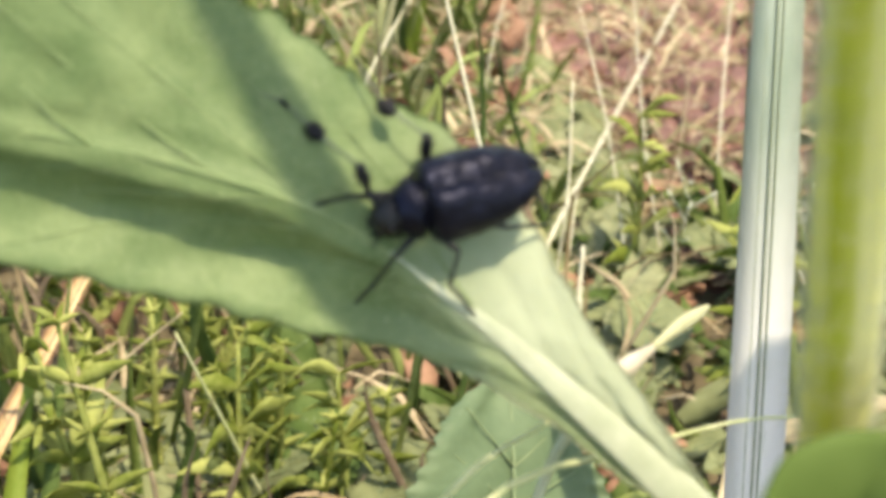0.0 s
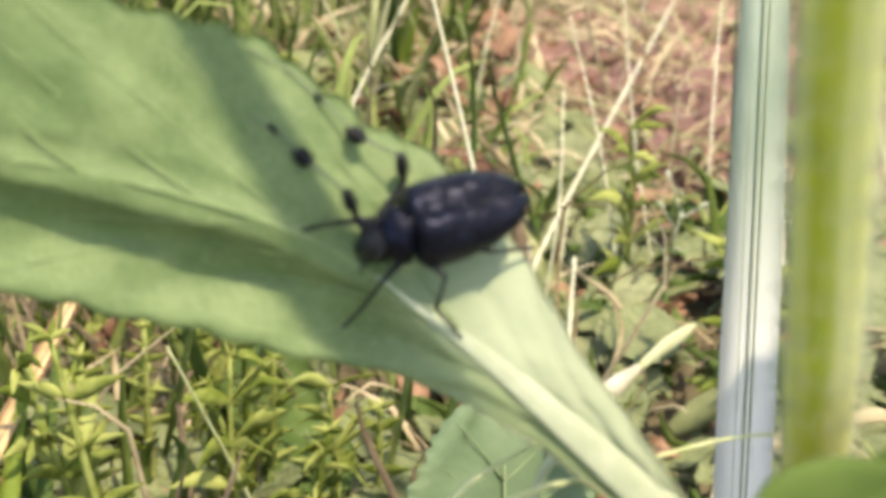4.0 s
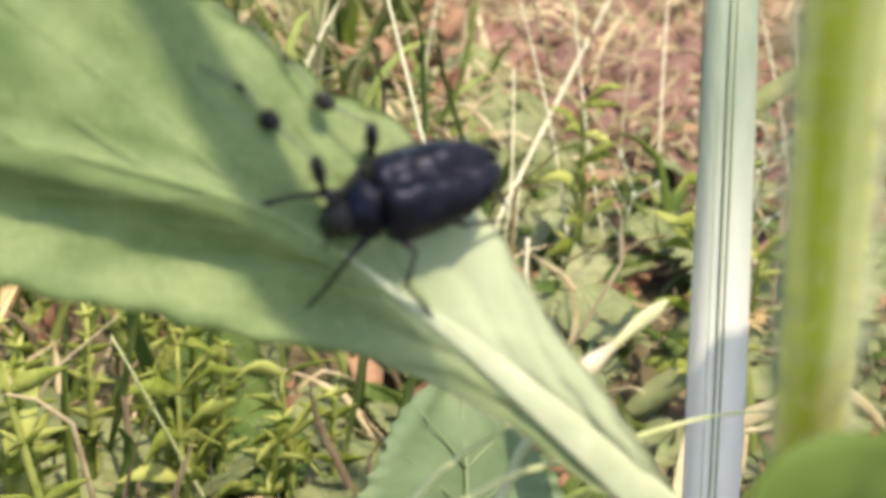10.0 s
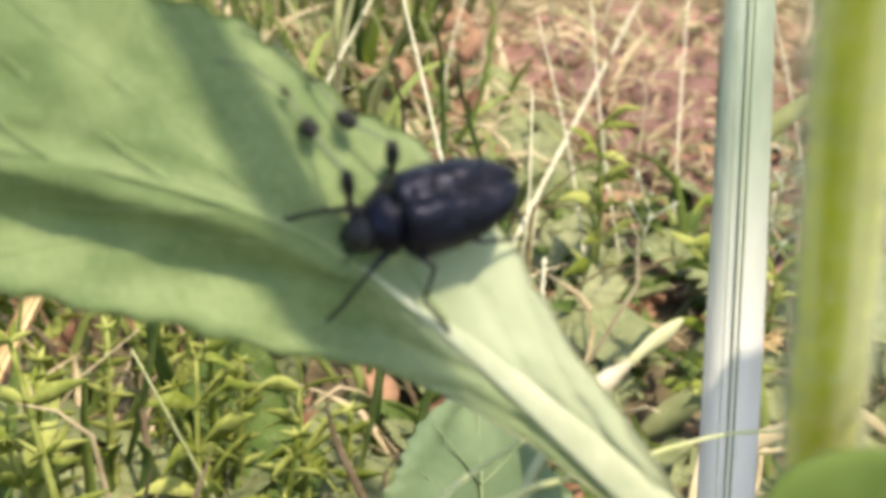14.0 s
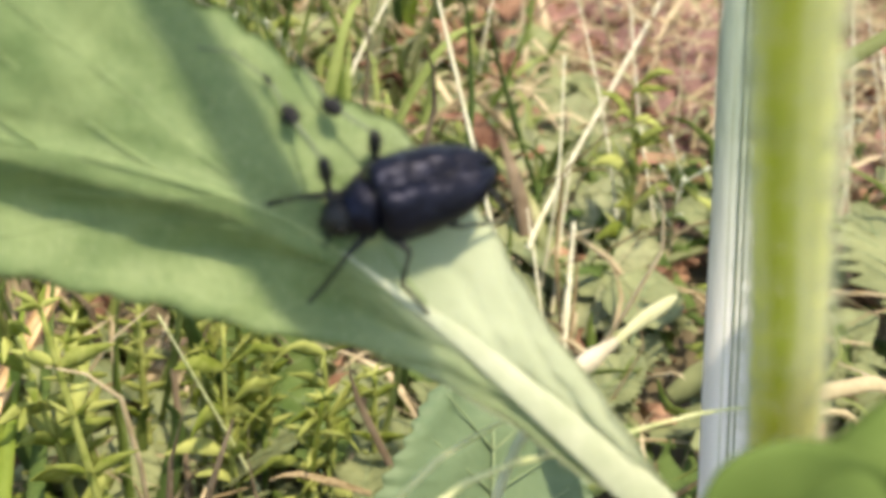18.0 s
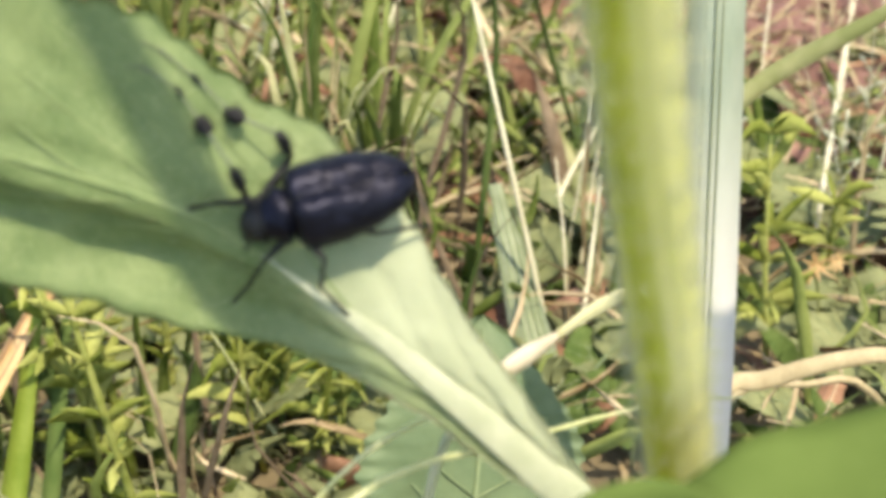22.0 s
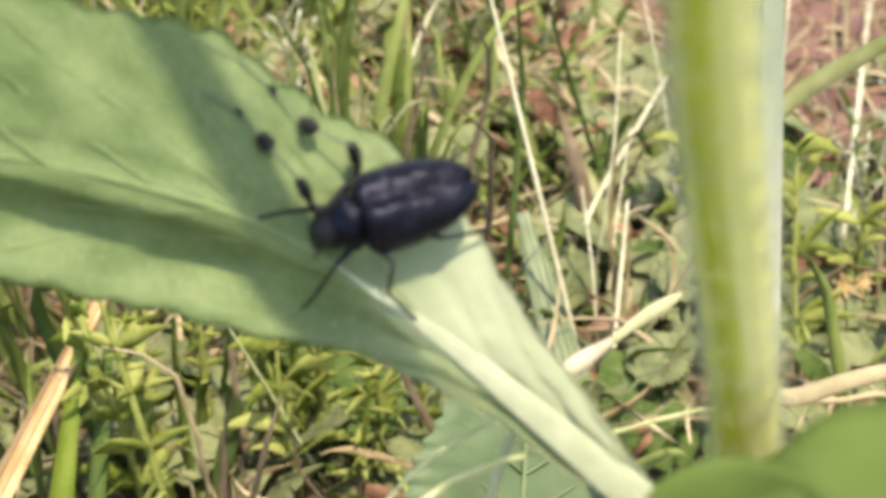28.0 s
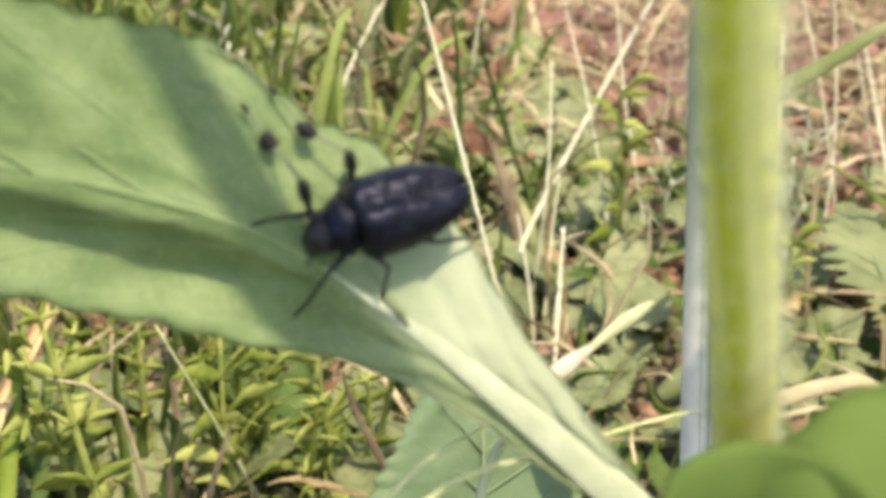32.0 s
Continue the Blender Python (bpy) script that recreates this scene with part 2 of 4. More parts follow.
def empty(name, m=None):
    ob = new(name)
    ob.empty_display_size = 0.01
    if m:
        ob.matrix_world = m
    return ob


# ---- ground ----
GZ, SC = -0.08, 1.53          # height of the ground; scale from the camera's place, fitting the growth to its view


def soil_sheet(name, xs, ys, lift, material):
    n = len(xs)
    verts = [(x, y, GZ + lift(x, y)) for y in ys for x in xs]
    faces = [(j * n + i, j * n + i + 1, j * n + n + i + 1, j * n + n + i) for j in range(len(ys) - 1) for i in range(n - 1)]
    return stuff_mesh(name, verts, faces, material)


def lumps(x, y):
    return 0.009 * noise.noise((x * 18, y * 18, 0)) + 0.004 * noise.noise((x * 60, y * 60, 3)) - 0.006 if abs(x) < 0.6 and 0 <= y < 1.0 else -0.006


def patch(x, y):
    """The bare patch swells out of the dark soil and sinks under it at its rim."""
    d = math.hypot((x - 0.16) / 0.135, (y - 0.53) / 0.16) + 0.35 * noise.noise((x * 16, y * 16, 7))
    return lumps(x, y) + 0.012 * (1 - d) + 0.003 * noise.noise((x * 130, y * 130, 5))


span = np.linspace(-0.45, 0.45, 101)
tagged(soil_sheet("ground", np.r_[-60, -8, -1.5, -0.8, span, 0.8, 1.5, 8, 60], np.r_[-60, -8, -1.5, -0.4, span + 0.45, 1.4, 2.5, 8, 60], lumps, M_HUMUS),
       "dark soil under weeds, grass and dry litter", "ground", kind="structure")
bare_soil = tagged(soil_sheet("bare_soil", np.linspace(-0.05, 0.37, 110), np.linspace(0.32, 0.76, 110), patch, M_SOIL), "bare patch of crumbly pinkish-brown soil", "ground", kind="structure")

# ---- the tall herb: stem, clasping leaf, young leaf ----
LEAF_O = Vector((0.0, 0.1133, 0.067))
ALONG, ACROSS = Vector((-0.82, 0.114, 0.57)), Vector((0.57, 0.164, 0.82))   # along the midrib to the tip; across, upwards
RIB_A = (-52, -33, -19, -5, 14, 25, 36, 46, 60, 85)
RIB_H = (-8.5, -4.2, -2.1, -0.3, 1.1, -0.3, -3.9, -8, -14, -29)
TOP_A = (-52, -38, -30, -22, -15.5, -9.7, -3, 2, 11, 15, 20, 26, 37, 46, 60, 75, 85)
TOP_H = (-7.6, -2.6, 0.6, 3.0, 4.6, 7.2, 9.9, 11.2, 13.0, 13.0, 11.6, 12.6, 12.6, 10.3, 6, -1, -12)
LOW_A = (-52, -32, -28, -17, -6, 4.7, 13.5, 26, 40, 50, 65, 80, 85)
LOW_H = (-9.4, -6.2, -6.6, -5.9, -5.6, -8.6, -12.2, -16.8, -22, -26, -31, -31, -30)


def leaf_point(a, v):
    """A point of the big leaf: a mm along it, v from -1 (lower edge) over 0 (midrib) to 1 (upper edge)."""
    rib = float(np.interp(a, RIB_A, RIB_H))
    if v >= 0:
        w = max(0.2, float(np.interp(a, TOP_A, TOP_H)) - rib)
        w *= 1 + (0.02 * math.sin(a * 1.1) + 0.025 * noise.noise((a * 0.3, 0, 9)) + 0.03 * noise.noise((a * 0.9, 0, 5))) * v * v * (1 if a > -12 else 0.2)
        h = rib + w * v
        back = 0.72 * max(0.35 * w, rib + w) * v * (1 - 0.12 * math.sin(math.pi * v)) + 0.5 * math.sin(a * 0.33 + 2.0) * v * min(1, w / 8)
    else:
        w = max(0.2, rib - float(np.interp(a, LOW_A, LOW_H)))
        w *= 1 + (0.012 * math.sin(a * 0.9 + 1) + 0.03 * noise.noise((a * 0.25, 0, 2))) * v * v
        h = rib + w * v
        u = -v
        past = max(0.0, u - 0.16) / 0.84
        back = w * (-0.10 * min(u, 0.16) + 0.21 * max(0.0, min(1.0, (a + 8) / 22)) * math.sin(min(1.0, past * 1.12) * math.pi) - 0.25 * u * max(0.0, min(1.0, (4 - a) / 14))) * min(1, w / 9) + 0.4 * math.sin(a * 0.27) * u * min(1, w / 8)
    back += 0.75 * noise.noise((a * 0.11, v * 2.2, 1.0)) + 0.30 * noise.noise((a * 0.35, v * 5, 4.0)) * min(1, 4 * abs(v)) + 0.55 * (0.5 - abs(math.sin((a - 40 * abs(v)) * 0.16))) * min(1, 3 * abs(v)) * min(1, w / 8)
    back += 0.55 * math.exp(-((v - 0.10) / 0.06) ** 2) * max(0.0, min(1.0, (a - 8) / 12)) * min(1, w / 8)   # a furrow beside the midrib
    p = LEAF_O + (ALONG * a + ACROSS * h) * 0.001
    return p + Vector((0, 1, 0)) * back * 0.001


def big_leaf(parent):
    na, nv = 150, 20
    vs = [k / nv for k in range(-nv, nv + 1)]
    cols = len(vs)
    top = [leaf_point(-46 + 131 * i / na, v) for i in range(na + 1) for v in vs]
    low = [p + Vector((0.05, 0.8, -0.4)) * 0.0004 for p in top]
    n = len(top)
    faces = []
    for i in range(na):
        for k in range(cols - 1):
            q = (i * cols + k, i * cols + k + 1, i * cols + cols + k + 1, i * cols + cols + k)
            faces += [q, tuple(n + j for j in q[::-1])]
        for k in (0, cols - 1):
            faces.append((i * cols + k, i * cols + cols + k, n + i * cols + cols + k, n + i * cols + k))
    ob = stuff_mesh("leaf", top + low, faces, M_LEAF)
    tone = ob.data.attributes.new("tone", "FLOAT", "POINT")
    # pale stalk end, with the sunlit upper half's brightness put into the colour too
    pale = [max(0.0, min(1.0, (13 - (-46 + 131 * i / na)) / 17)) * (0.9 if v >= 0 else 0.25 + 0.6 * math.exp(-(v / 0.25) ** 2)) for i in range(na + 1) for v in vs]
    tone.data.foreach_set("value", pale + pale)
    ob.parent = parent
    tagged(ob, "broad hairy green leaf, partly in the stem's shadow")
    bm = bmesh.new()
    tube(bm, [Vector((0.0425, 0.0985, 0.010)), Vector((0.0376, 0.1033, 0.025))] + [leaf_point(a, 0) + Vector((0, -0.0002, 0)) for a in (-42, -30, -18, -5, 4, 12)],
         (0.0034, 0.0032, 0.0028, 0.0023, 0.0018, 0.0011, 0.0005, 0.00015), 18, 60, 0.2)
    part("midrib", bm, M_RIB, ob, "pale raised midrib")
    bm = bmesh.new()
    tube(bm, [leaf_point(a, 0) + Vector((0, -0.0001, 0)) for a in (6, 20, 35, 50, 70, 84)], (0.0004, 0.0004, 0.00035, 0.00025, 0.0001), 8, 40, 0.4)
    part("midrib", bm, M_VEIN, ob)
    for a0, side, reach in ((-2, 1, 34), (9, 1, 38), (21, 1, 40), (33, 1, 38), (46, 1, 30), (2, -1, 32), (13, -1, 36), (25, -1, 38), (38, -1, 34), (52, -1, 26)):
        bm = bmesh.new()
        tube(bm, [leaf_point(a0 + reach * u, side * 0.9 * u ** 1.1) + Vector((0, -0.00005, 0)) for u in (0, 0.25, 0.5, 0.75, 1)], (0.0002, 0.00014, 0.00008), 6, 12, 0.25)
        part("vein", bm, M_VEIN, ob)
    return ob


def leaf_hairs(leaf):
    """Short pale hairs on the leaf's stalk end and edges."""
    rnd = random.Random(8)
    verts, faces = [], []
    for _ in range(9000):
        a = rnd.uniform(-44, 45) if rnd.random() < 0.5 else rnd.uniform(-44, -4)
        v = rnd.choice((-1, 1, rnd.uniform(-1, 1), rnd.gauss(0, 0.06))) if a < -4 else rnd.uniform(-0.97, 0.97)
        q = leaf_point(a, max(-1, min(1, v)))
        e = q + Vector((rnd.uniform(-1, 1), rnd.uniform(-1.2, 0.1), rnd.uniform(-0.4, 0.9))).normalized() * rnd.uniform(0.0003, 0.0011)
        k = len(verts)
        verts += [q + Vector((-0.00002, 0, 0)), q + Vector((0.00002, 0, 0)), q + Vector((0, 0, 0.00004)), e]
        faces += [(k, k + 1, k + 3), (k + 1, k + 2, k + 3), (k + 2, k, k + 3)]
    tagged(stuff_mesh("hairs", verts, faces, M_HAIR), "fine short pale hairs", kind="stuff").parent = leaf


# above 0.13, out of view, bent so that its shadow crosses the leaf
STEM_LINE = [(0.0590, 0.1140, -0.082), (0.0530, 0.1085, -0.030), (0.0440, 0.1003, 0.025), (0.0352, 0.0926, 0.078), (0.0268, 0.0846, 0.130), (0.0254, 0.0802, 0.180), (0.0258, 0.0745, 0.240), (0.0305, 0.0697, 0.297), (0.0316, 0.0670, 0.340), (0.0316, 0.0630, 0.400)]


def herb():
    base = empty("tall_herb", Matrix.Translation((0.059, 0.114, GZ)))
    tagged(base, "tall hairy green herb with a thick ribbed stem", "plant")
    inv = base.matrix_world.inverted()
    before = set(scene.objects)
    bm = bmesh.new()
    pts = glide(STEM_LINE, 90)
    rings, lit_stripes = [], []
    for i, p in enumerate(pts):
        d = (pts[min(i + 1, 90)] - pts[max(i - 1, 0)]).normalized()
        s = d.cross(Vector((0, 1, 0.2))).normalized()
        w = s.cross(d)
        ring = []
        for k in range(40):
            a = math.tau * k / 40
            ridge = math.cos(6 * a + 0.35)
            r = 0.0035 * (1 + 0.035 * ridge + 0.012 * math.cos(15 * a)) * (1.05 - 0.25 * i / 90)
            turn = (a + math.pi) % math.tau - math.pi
            # own stripes of the stem, with light on its sunward half painted paler
            lit_stripes.append(max(0.0, min(1.0, 0.22 + 0.52 / (1 + math.exp((turn + 1.5) / 0.1)) - 0.25 * math.exp(-((turn + 1.05) / 0.3) ** 2) + 0.30 * math.exp(-((turn + 0.25) / 0.3) ** 2) + 0.35 * noise.noise((math.cos(a) * 3, math.sin(a) * 3, i * 0.25)))))
            ring.append(bm.verts.new(p + (s * math.cos(a) + w * math.sin(a)) * r))
        rings.append(ring)
    for a, b in zip(rings, rings[1:]):
        for k in range(40):
            bm.faces.new((a[k], a[(k + 1) % 40], b[(k + 1) % 40], b[k]))
    bm.faces.new(rings[-1])
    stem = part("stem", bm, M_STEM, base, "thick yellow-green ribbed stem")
    stem.data.attributes.new("tone", "FLOAT", "POINT").data.foreach_set("value", lit_stripes)
    rnd = random.Random(4)
    verts, faces = [], []
    for _ in range(15000):
        u = rnd.uniform(0.22, 0.56)
        p = pts[int(u * 90)] + Vector((0, 0, rnd.uniform(-0.002, 0.002)))
        a = rnd.uniform(0, math.tau)
        way = Vector((math.cos(a), math.sin(a), rnd.uniform(-0.5, 0.3))).normalized()
        side = way.cross(Vector((0, 0, 1))).normalized() * 0.000026
        q = p + Vector((math.cos(a), math.sin(a), 0)) * 0.0033
        e = q + way * rnd.uniform(0.0010, 0.0042) * rnd.uniform(0.4, 1.0)
        k = len(verts)
        verts += [q - side, q + side, q + Vector((0, 0, 0.00007)), e]
        faces += [(k, k + 1, k + 3), (k + 1, k + 2, k + 3), (k + 2, k, k + 3)]
    hair = stuff_mesh("hairs", verts, faces, M_HAIR)
    tagged(hair, "short white bristles", kind="stuff").parent = stem
    leaf_hairs(big_leaf(base))
    young_leaf(base)
    for o in set(scene.objects) - before:
        if o.parent == base:
            o.matrix_parent_inverse = inv


def young_leaf(parent):
    """The low leaf in front of the stem, on a short stalk."""
    na, nv = 40, 14
    far = glide([(0.0295, 0.0800, 0.0705), (0.0345, 0.0785, 0.0806), (0.0415, 0.0810, 0.0838), (0.0515, 0.0840, 0.0854), (0.0700, 0.0850, 0.0868), (0.0860, 0.0800, 0.0850)], na)
    close = glide([(0.0305, 0.0790, 0.0690), (0.0320, 0.0660, 0.0650), (0.0420, 0.0550, 0.0660), (0.0560, 0.0520, 0.0700), (0.0720, 0.0620, 0.0760), (0.0862, 0.0798, 0.0848)], na)
    top = []
    for i in range(na + 1):
        for k in range(nv + 1):
            v = k / nv
            p = far[i].lerp(close[i], v)
            top.append(p + Vector((0, 0, -0.0036 + 0.0035 * math.sin(math.pi * v) - 0.002 * math.exp(-((v - 0.5) / 0.1) ** 2) + 0.0007 * math.sin(i * 0.5 + v * 5))))
    low = [p + Vector((0, 0, -0.0004)) for p in top]
    n, cols = len(top), nv + 1
    faces = []
    for i in range(na):
        for k in range(cols - 1):
            q = (i * cols + k, i * cols + k + 1, i * cols + cols + k + 1, i * cols + cols + k)
            faces += [q, tuple(n + j for j in q[::-1])]
        for k in (0, cols - 1):
            faces.append((i * cols + k, i * cols + cols + k, n + i * cols + cols + k, n + i * cols + k))
    ob = stuff_mesh("young_leaf", top + low, faces, M_NEAR)
    ob.parent = parent
    tagged(ob, "soft bright green leaf low on the stem")
    # its front half droops steeply towards the viewer
    ridge = glide([(0.0231, 0.0740, 0.0733), (0.0253, 0.0760, 0.0762), (0.0289, 0.0771, 0.0778), (0.0331, 0.0775, 0.0783), (0.0369, 0.0753, 0.0788), (0.0402, 0.0712, 0.0786), (0.0417, 0.0678, 0.0774)], na)
    front = []
    for i in range(na + 1):
        for k in range(nv + 1):
            v = k / nv
            front.append(ridge[i] + Vector((0, 0.0016 - 0.0016 * math.cos(v * 2.2) - 0.004 * math.sin(v * 1.5) - 0.003 * v, -0.024 * v ** 1.25 + 0.0002 * math.sin(i * 0.2 + v * 3))))
    back = [p + Vector((0, 0.0004, 0)) for p in front]
    droop = stuff_mesh("leaf_lobe", front + back, faces, M_NEAR)
    droop.parent = ob
    tagged(droop, "drooping shaded front half of the leaf")
    part("leaf_stalk", tube(bmesh.new(), [(0.0365, 0.0965, 0.050), (0.0335, 0.0870, 0.0570), (0.0308, 0.0796, 0.0658)], (0.0012, 0.0009, 0.0007), 8, 8), M_NEAR, ob)


def shading_herb():
    """An unseen second herb, added out of view so that its leaf shades the foot of the reed."""
    base = empty("tall_herb", Matrix.Translation((0.128, 0.124, GZ)))
    tagged(base, "unseen green herb added beside the reed, one leaf shading it", "plant")
    inv = base.matrix_world.inverted()
    a, b = Vector((0.1185, 0.1225, 0.152)), Vector((0.070, 0.098, 0.148))
    d = (b - a).normalized()
    side = Vector((-d.y, d.x, 0)).normalized()
    n, half = 24, 6
    top = []
    for i in range(n + 1):
        u = i / n
        w = 0.0195 * math.sin(math.pi * min(1.0, 0.04 + 0.96 * u) ** 0.95) ** 0.75 * (1 + 0.05 * math.sin(u * 40))
        for k in range(-half, half + 1):
            v = k / half
            top.append(a.lerp(b, u) + side * w * v + Vector((0, 0, 0.15 * w * abs(v) + 0.004 * math.sin(u * 3) + 0.001 * math.sin(u * 17 + v * 3))))
    cols, m = 2 * half + 1, len(top)
    faces = []
    for i in range(n):
        for k in range(cols - 1):
            q = (i * cols + k, i * cols + k + 1, i * cols + cols + k + 1, i * cols + cols + k)
            faces += [q, tuple(m + j for j in q[::-1])]
        for k in (0, cols - 1):
            faces.append((i * cols + k, i * cols + cols + k, m + i * cols + cols + k, m + i * cols + k))
    leaf = stuff_mesh("leaf", top + [p + Vector((0, 0, -0.0004)) for p in top], faces, M_NEAR)
    stem = part("stem", tube(bmesh.new(), [(0.128, 0.124, GZ - 0.003), (0.130, 0.125, 0.06), (0.128, 0.126, 0.175)], (0.0030, 0.0026, 0.0020), 14, 20), M_STEM)
    stalk_part = part("leaf_stalk", tube(bmesh.new(), [(0.1285, 0.1258, 0.160), (0.1240, 0.1245, 0.158), a], (0.0010, 0.0008), 8, 8), M_NEAR)
    for o in (leaf, stem, stalk_part):
        o.parent, o.matrix_parent_inverse = base, inv


herb()
shading_herb()

# ---- the beetle ----
HEAD, TAIL = Vector((-0.0112, 0.1140, 0.0788)), Vector((0.0082, 0.1205, 0.0824))
FWD = (HEAD - TAIL).normalized()
LEFT = Vector((0.15, -0.58, 0.80)).cross(FWD).normalized()
UP = FWD.cross(LEFT)
MID = (HEAD + TAIL) / 2 + UP * 0.0005
BEETLE = Matrix((FWD, LEFT, UP)).transposed().to_4x4()
BEETLE.translation = MID
TO_BEETLE = BEETLE.inverted()


def shell(x0, x1, half, height, a0, a1, nx=24, na=14, base=-0.6, groove=False):
    """A vault from x0 to x1 (mm) between two angles; half(u), height(u) are its half width and its rise."""
    bm = bmesh.new()
    rows = []
    for i in range(nx + 1):
        u = i / nx
        x = x0 + (x1 - x0) * u
        row = []
        for a in np.linspace(a0, a1, na + 1):
            dip = 0.17 * math.exp(-(math.cos(a) / 0.26) ** 2) + 0.10 * noise.noise((x * 0.4, math.cos(a) * 1.6, 6.0)) + 0.035 * noise.noise((x * 1.3, a * 4.0, 2.0)) if groove else 0
            back = 1.1 * (1 - u) ** 8 * math.exp(-(math.cos(a) / 0.35) ** 2) if groove else 0
            row.append(bm.verts.new(Vector((x + back, half(u) * math.cos(a), base + height(u) * math.sin(a) * (1 - dip))) * 0.001))
        rows.append(row)
    for r, s in zip(rows, rows[1:]):
        for k in range(na):
            bm.faces.new((r[k], r[k + 1], s[k + 1], s[k]))
    return bm


def limb(points, radii, sides=8, steps=8):
    return tube(bmesh.new(), points, [r * 0.001 for r in radii], sides, steps, up=(0.1, 0.2, 1))


def beetle():
    bug = empty("longhorn_beetle", BEETLE)
    tagged(bug, "glossy blue-black longhorn beetle with tufted antennae, on a leaf", "beetle")
    along = (0, 0.02, 0.07, 0.18, 0.38, 0.62, 0.82, 0.92, 0.97, 1)
    wing = lambda u: float(np.interp(u, along, (0.3, 1.2, 2.2, 3.5, 4.6, 5.05, 5.0, 4.8, 4.2, 3.0)))
    rise = lambda u: float(np.interp(u, along, (0.2, 0.8, 1.4, 2.3, 3.3, 4.3, 5.05, 5.1, 4.3, 2.4)))
    for a0, a1 in ((-0.25, math.pi / 2 - 0.012), (math.pi / 2 + 0.012, math.pi + 0.25)):
        part("wing_case", shell(-10.4, 4.7, wing, rise, a0, a1, 34, 18, groove=True), M_BLACK, bug)
    bm = bmesh.new()
    ball(bm, Vector((-3.0, 0, -1.2)) * 0.001, (0.0066, 0.0042, 0.0017), u=20, v=12)
    part("abdomen", bm, M_BLACK2, bug)
    bm = bmesh.new()
    ball(bm, Vector((4.4, 0, 2.0)) * 0.001, (0.0009, 0.0006, 0.0009))
    part("scutellum", bm, M_BLACK2, bug)
    chest = lambda u: 2.3 + 0.95 * math.sin(math.pi * u) + 0.45 * math.exp(-((u - 0.5) / 0.1) ** 2)
    bm = shell(3.9, 7.6, chest, lambda u: 2.5 + 0.6 * math.sin(math.pi * u), -0.6, math.pi + 0.6, 14, 20, -0.1)
    part("pronotum", bm, M_BLACK, bug)
    bm = bmesh.new()
    ball(bm, Vector((8.2, 0, -0.7)) * 0.001, (0.0024, 0.0023, 0.0024), u=18, v=12)
    head = part("head", bm, M_BLACK2, bug)
    for s in (-1, 1):
        bm = bmesh.new()
        ball(bm, Vector((8.8, 1.8 * s, 0.2)) * 0.001, (0.0007, 0.0006, 0.0010))
        part("eye", bm, M_EYE, head)
        part("mandible", limb([Vector((9.6, 0.8 * s, -1.9)) * 0.001, Vector((10.4, 0.7 * s, -2.4)) * 0.001, Vector((10.7, 0.15 * s, -2.8)) * 0.001], (0.4, 0.3, 0.08)), M_BLACK2, head)
        part("palp", limb([Vector((9.5, 1.0 * s, -2.2)) * 0.001, Vector((10.5, 1.5 * s, -2.9)) * 0.001, Vector((10.9, 1.6 * s, -3.6)) * 0.001], (0.18, 0.14, 0.16)), M_BLACK2, head)
    rnd = random.Random(31)
    verts, faces = [], []
    for _ in range(2600):
        x, a = rnd.uniform(-10.0, 8.5), rnd.uniform(-0.3, math.pi + 0.3)
        u = (x + 10.4) / 15.1
        half, high = (wing(u), rise(u)) if x < 4.5 else (2.6, 2.5)
        way = Vector((rnd.uniform(-0.9, 0.2), math.cos(a), math.sin(a))).normalized()
        q = Vector((x, half * math.cos(a) * 0.98, -0.5 + high * math.sin(a) * 0.9)) * 0.001
        e = q + way * rnd.uniform(0.0003, 0.0008)
        k = len(verts)
        verts += [q + Vector((-0.00002, 0, 0)), q + Vector((0.00002, 0, 0)), q + Vector((0, 0.00002, 0.00002)), e]
        faces += [(k, k + 1, k + 3), (k + 1, k + 2, k + 3), (k + 2, k, k + 3)]
    tagged(stuff_mesh("hairs", verts, faces, M_TUFT), "fine short dark hairs", kind="stuff").parent = bug
    legs(bug)
    return bug, antennae(bug, head)


def tuft(name, a, b, r, parent, seed, hairs=230):
    """A bottle brush of dark hairs round a segment from a to b (beetle space)."""
    rnd = random.Random(seed)
    verts, faces = [], []
    axis = (b - a)
    n = axis.normalized()
    s = n.orthogonal().normalized()
    t = n.cross(s)
    for _ in range(hairs):
        u = rnd.random()
        ang = rnd.uniform(0, math.tau)
        way = s * math.cos(ang) + t * math.sin(ang)
        p = a + axis * u
        e = p + (way * r * rnd.uniform(0.7, 1.1) * (0.45 + 0.9 * math.sin(math.pi * min(1, u * 0.8 + 0.15)))) + n * r * rnd.uniform(0.1, 0.8)
        w = n.cross(way) * 0.00007
        k = len(verts)
        verts += [p - w, p + w, p + n * 0.0001, e]
        faces += [(k, k + 1, k + 3), (k + 1, k + 2, k + 3), (k + 2, k, k + 3)]
    ob = stuff_mesh(name, verts, faces, M_TUFT)
    ob.parent = parent
    bm = bmesh.new()
    turn = axis.to_track_quat("Z", "Y").to_matrix()
    ball(bm, (a + b) / 2, (r * 0.72, r * 0.72, axis.length * 0.52), turn)
    core = part("tuft_core", bm, M_TUFT, parent)
    return core


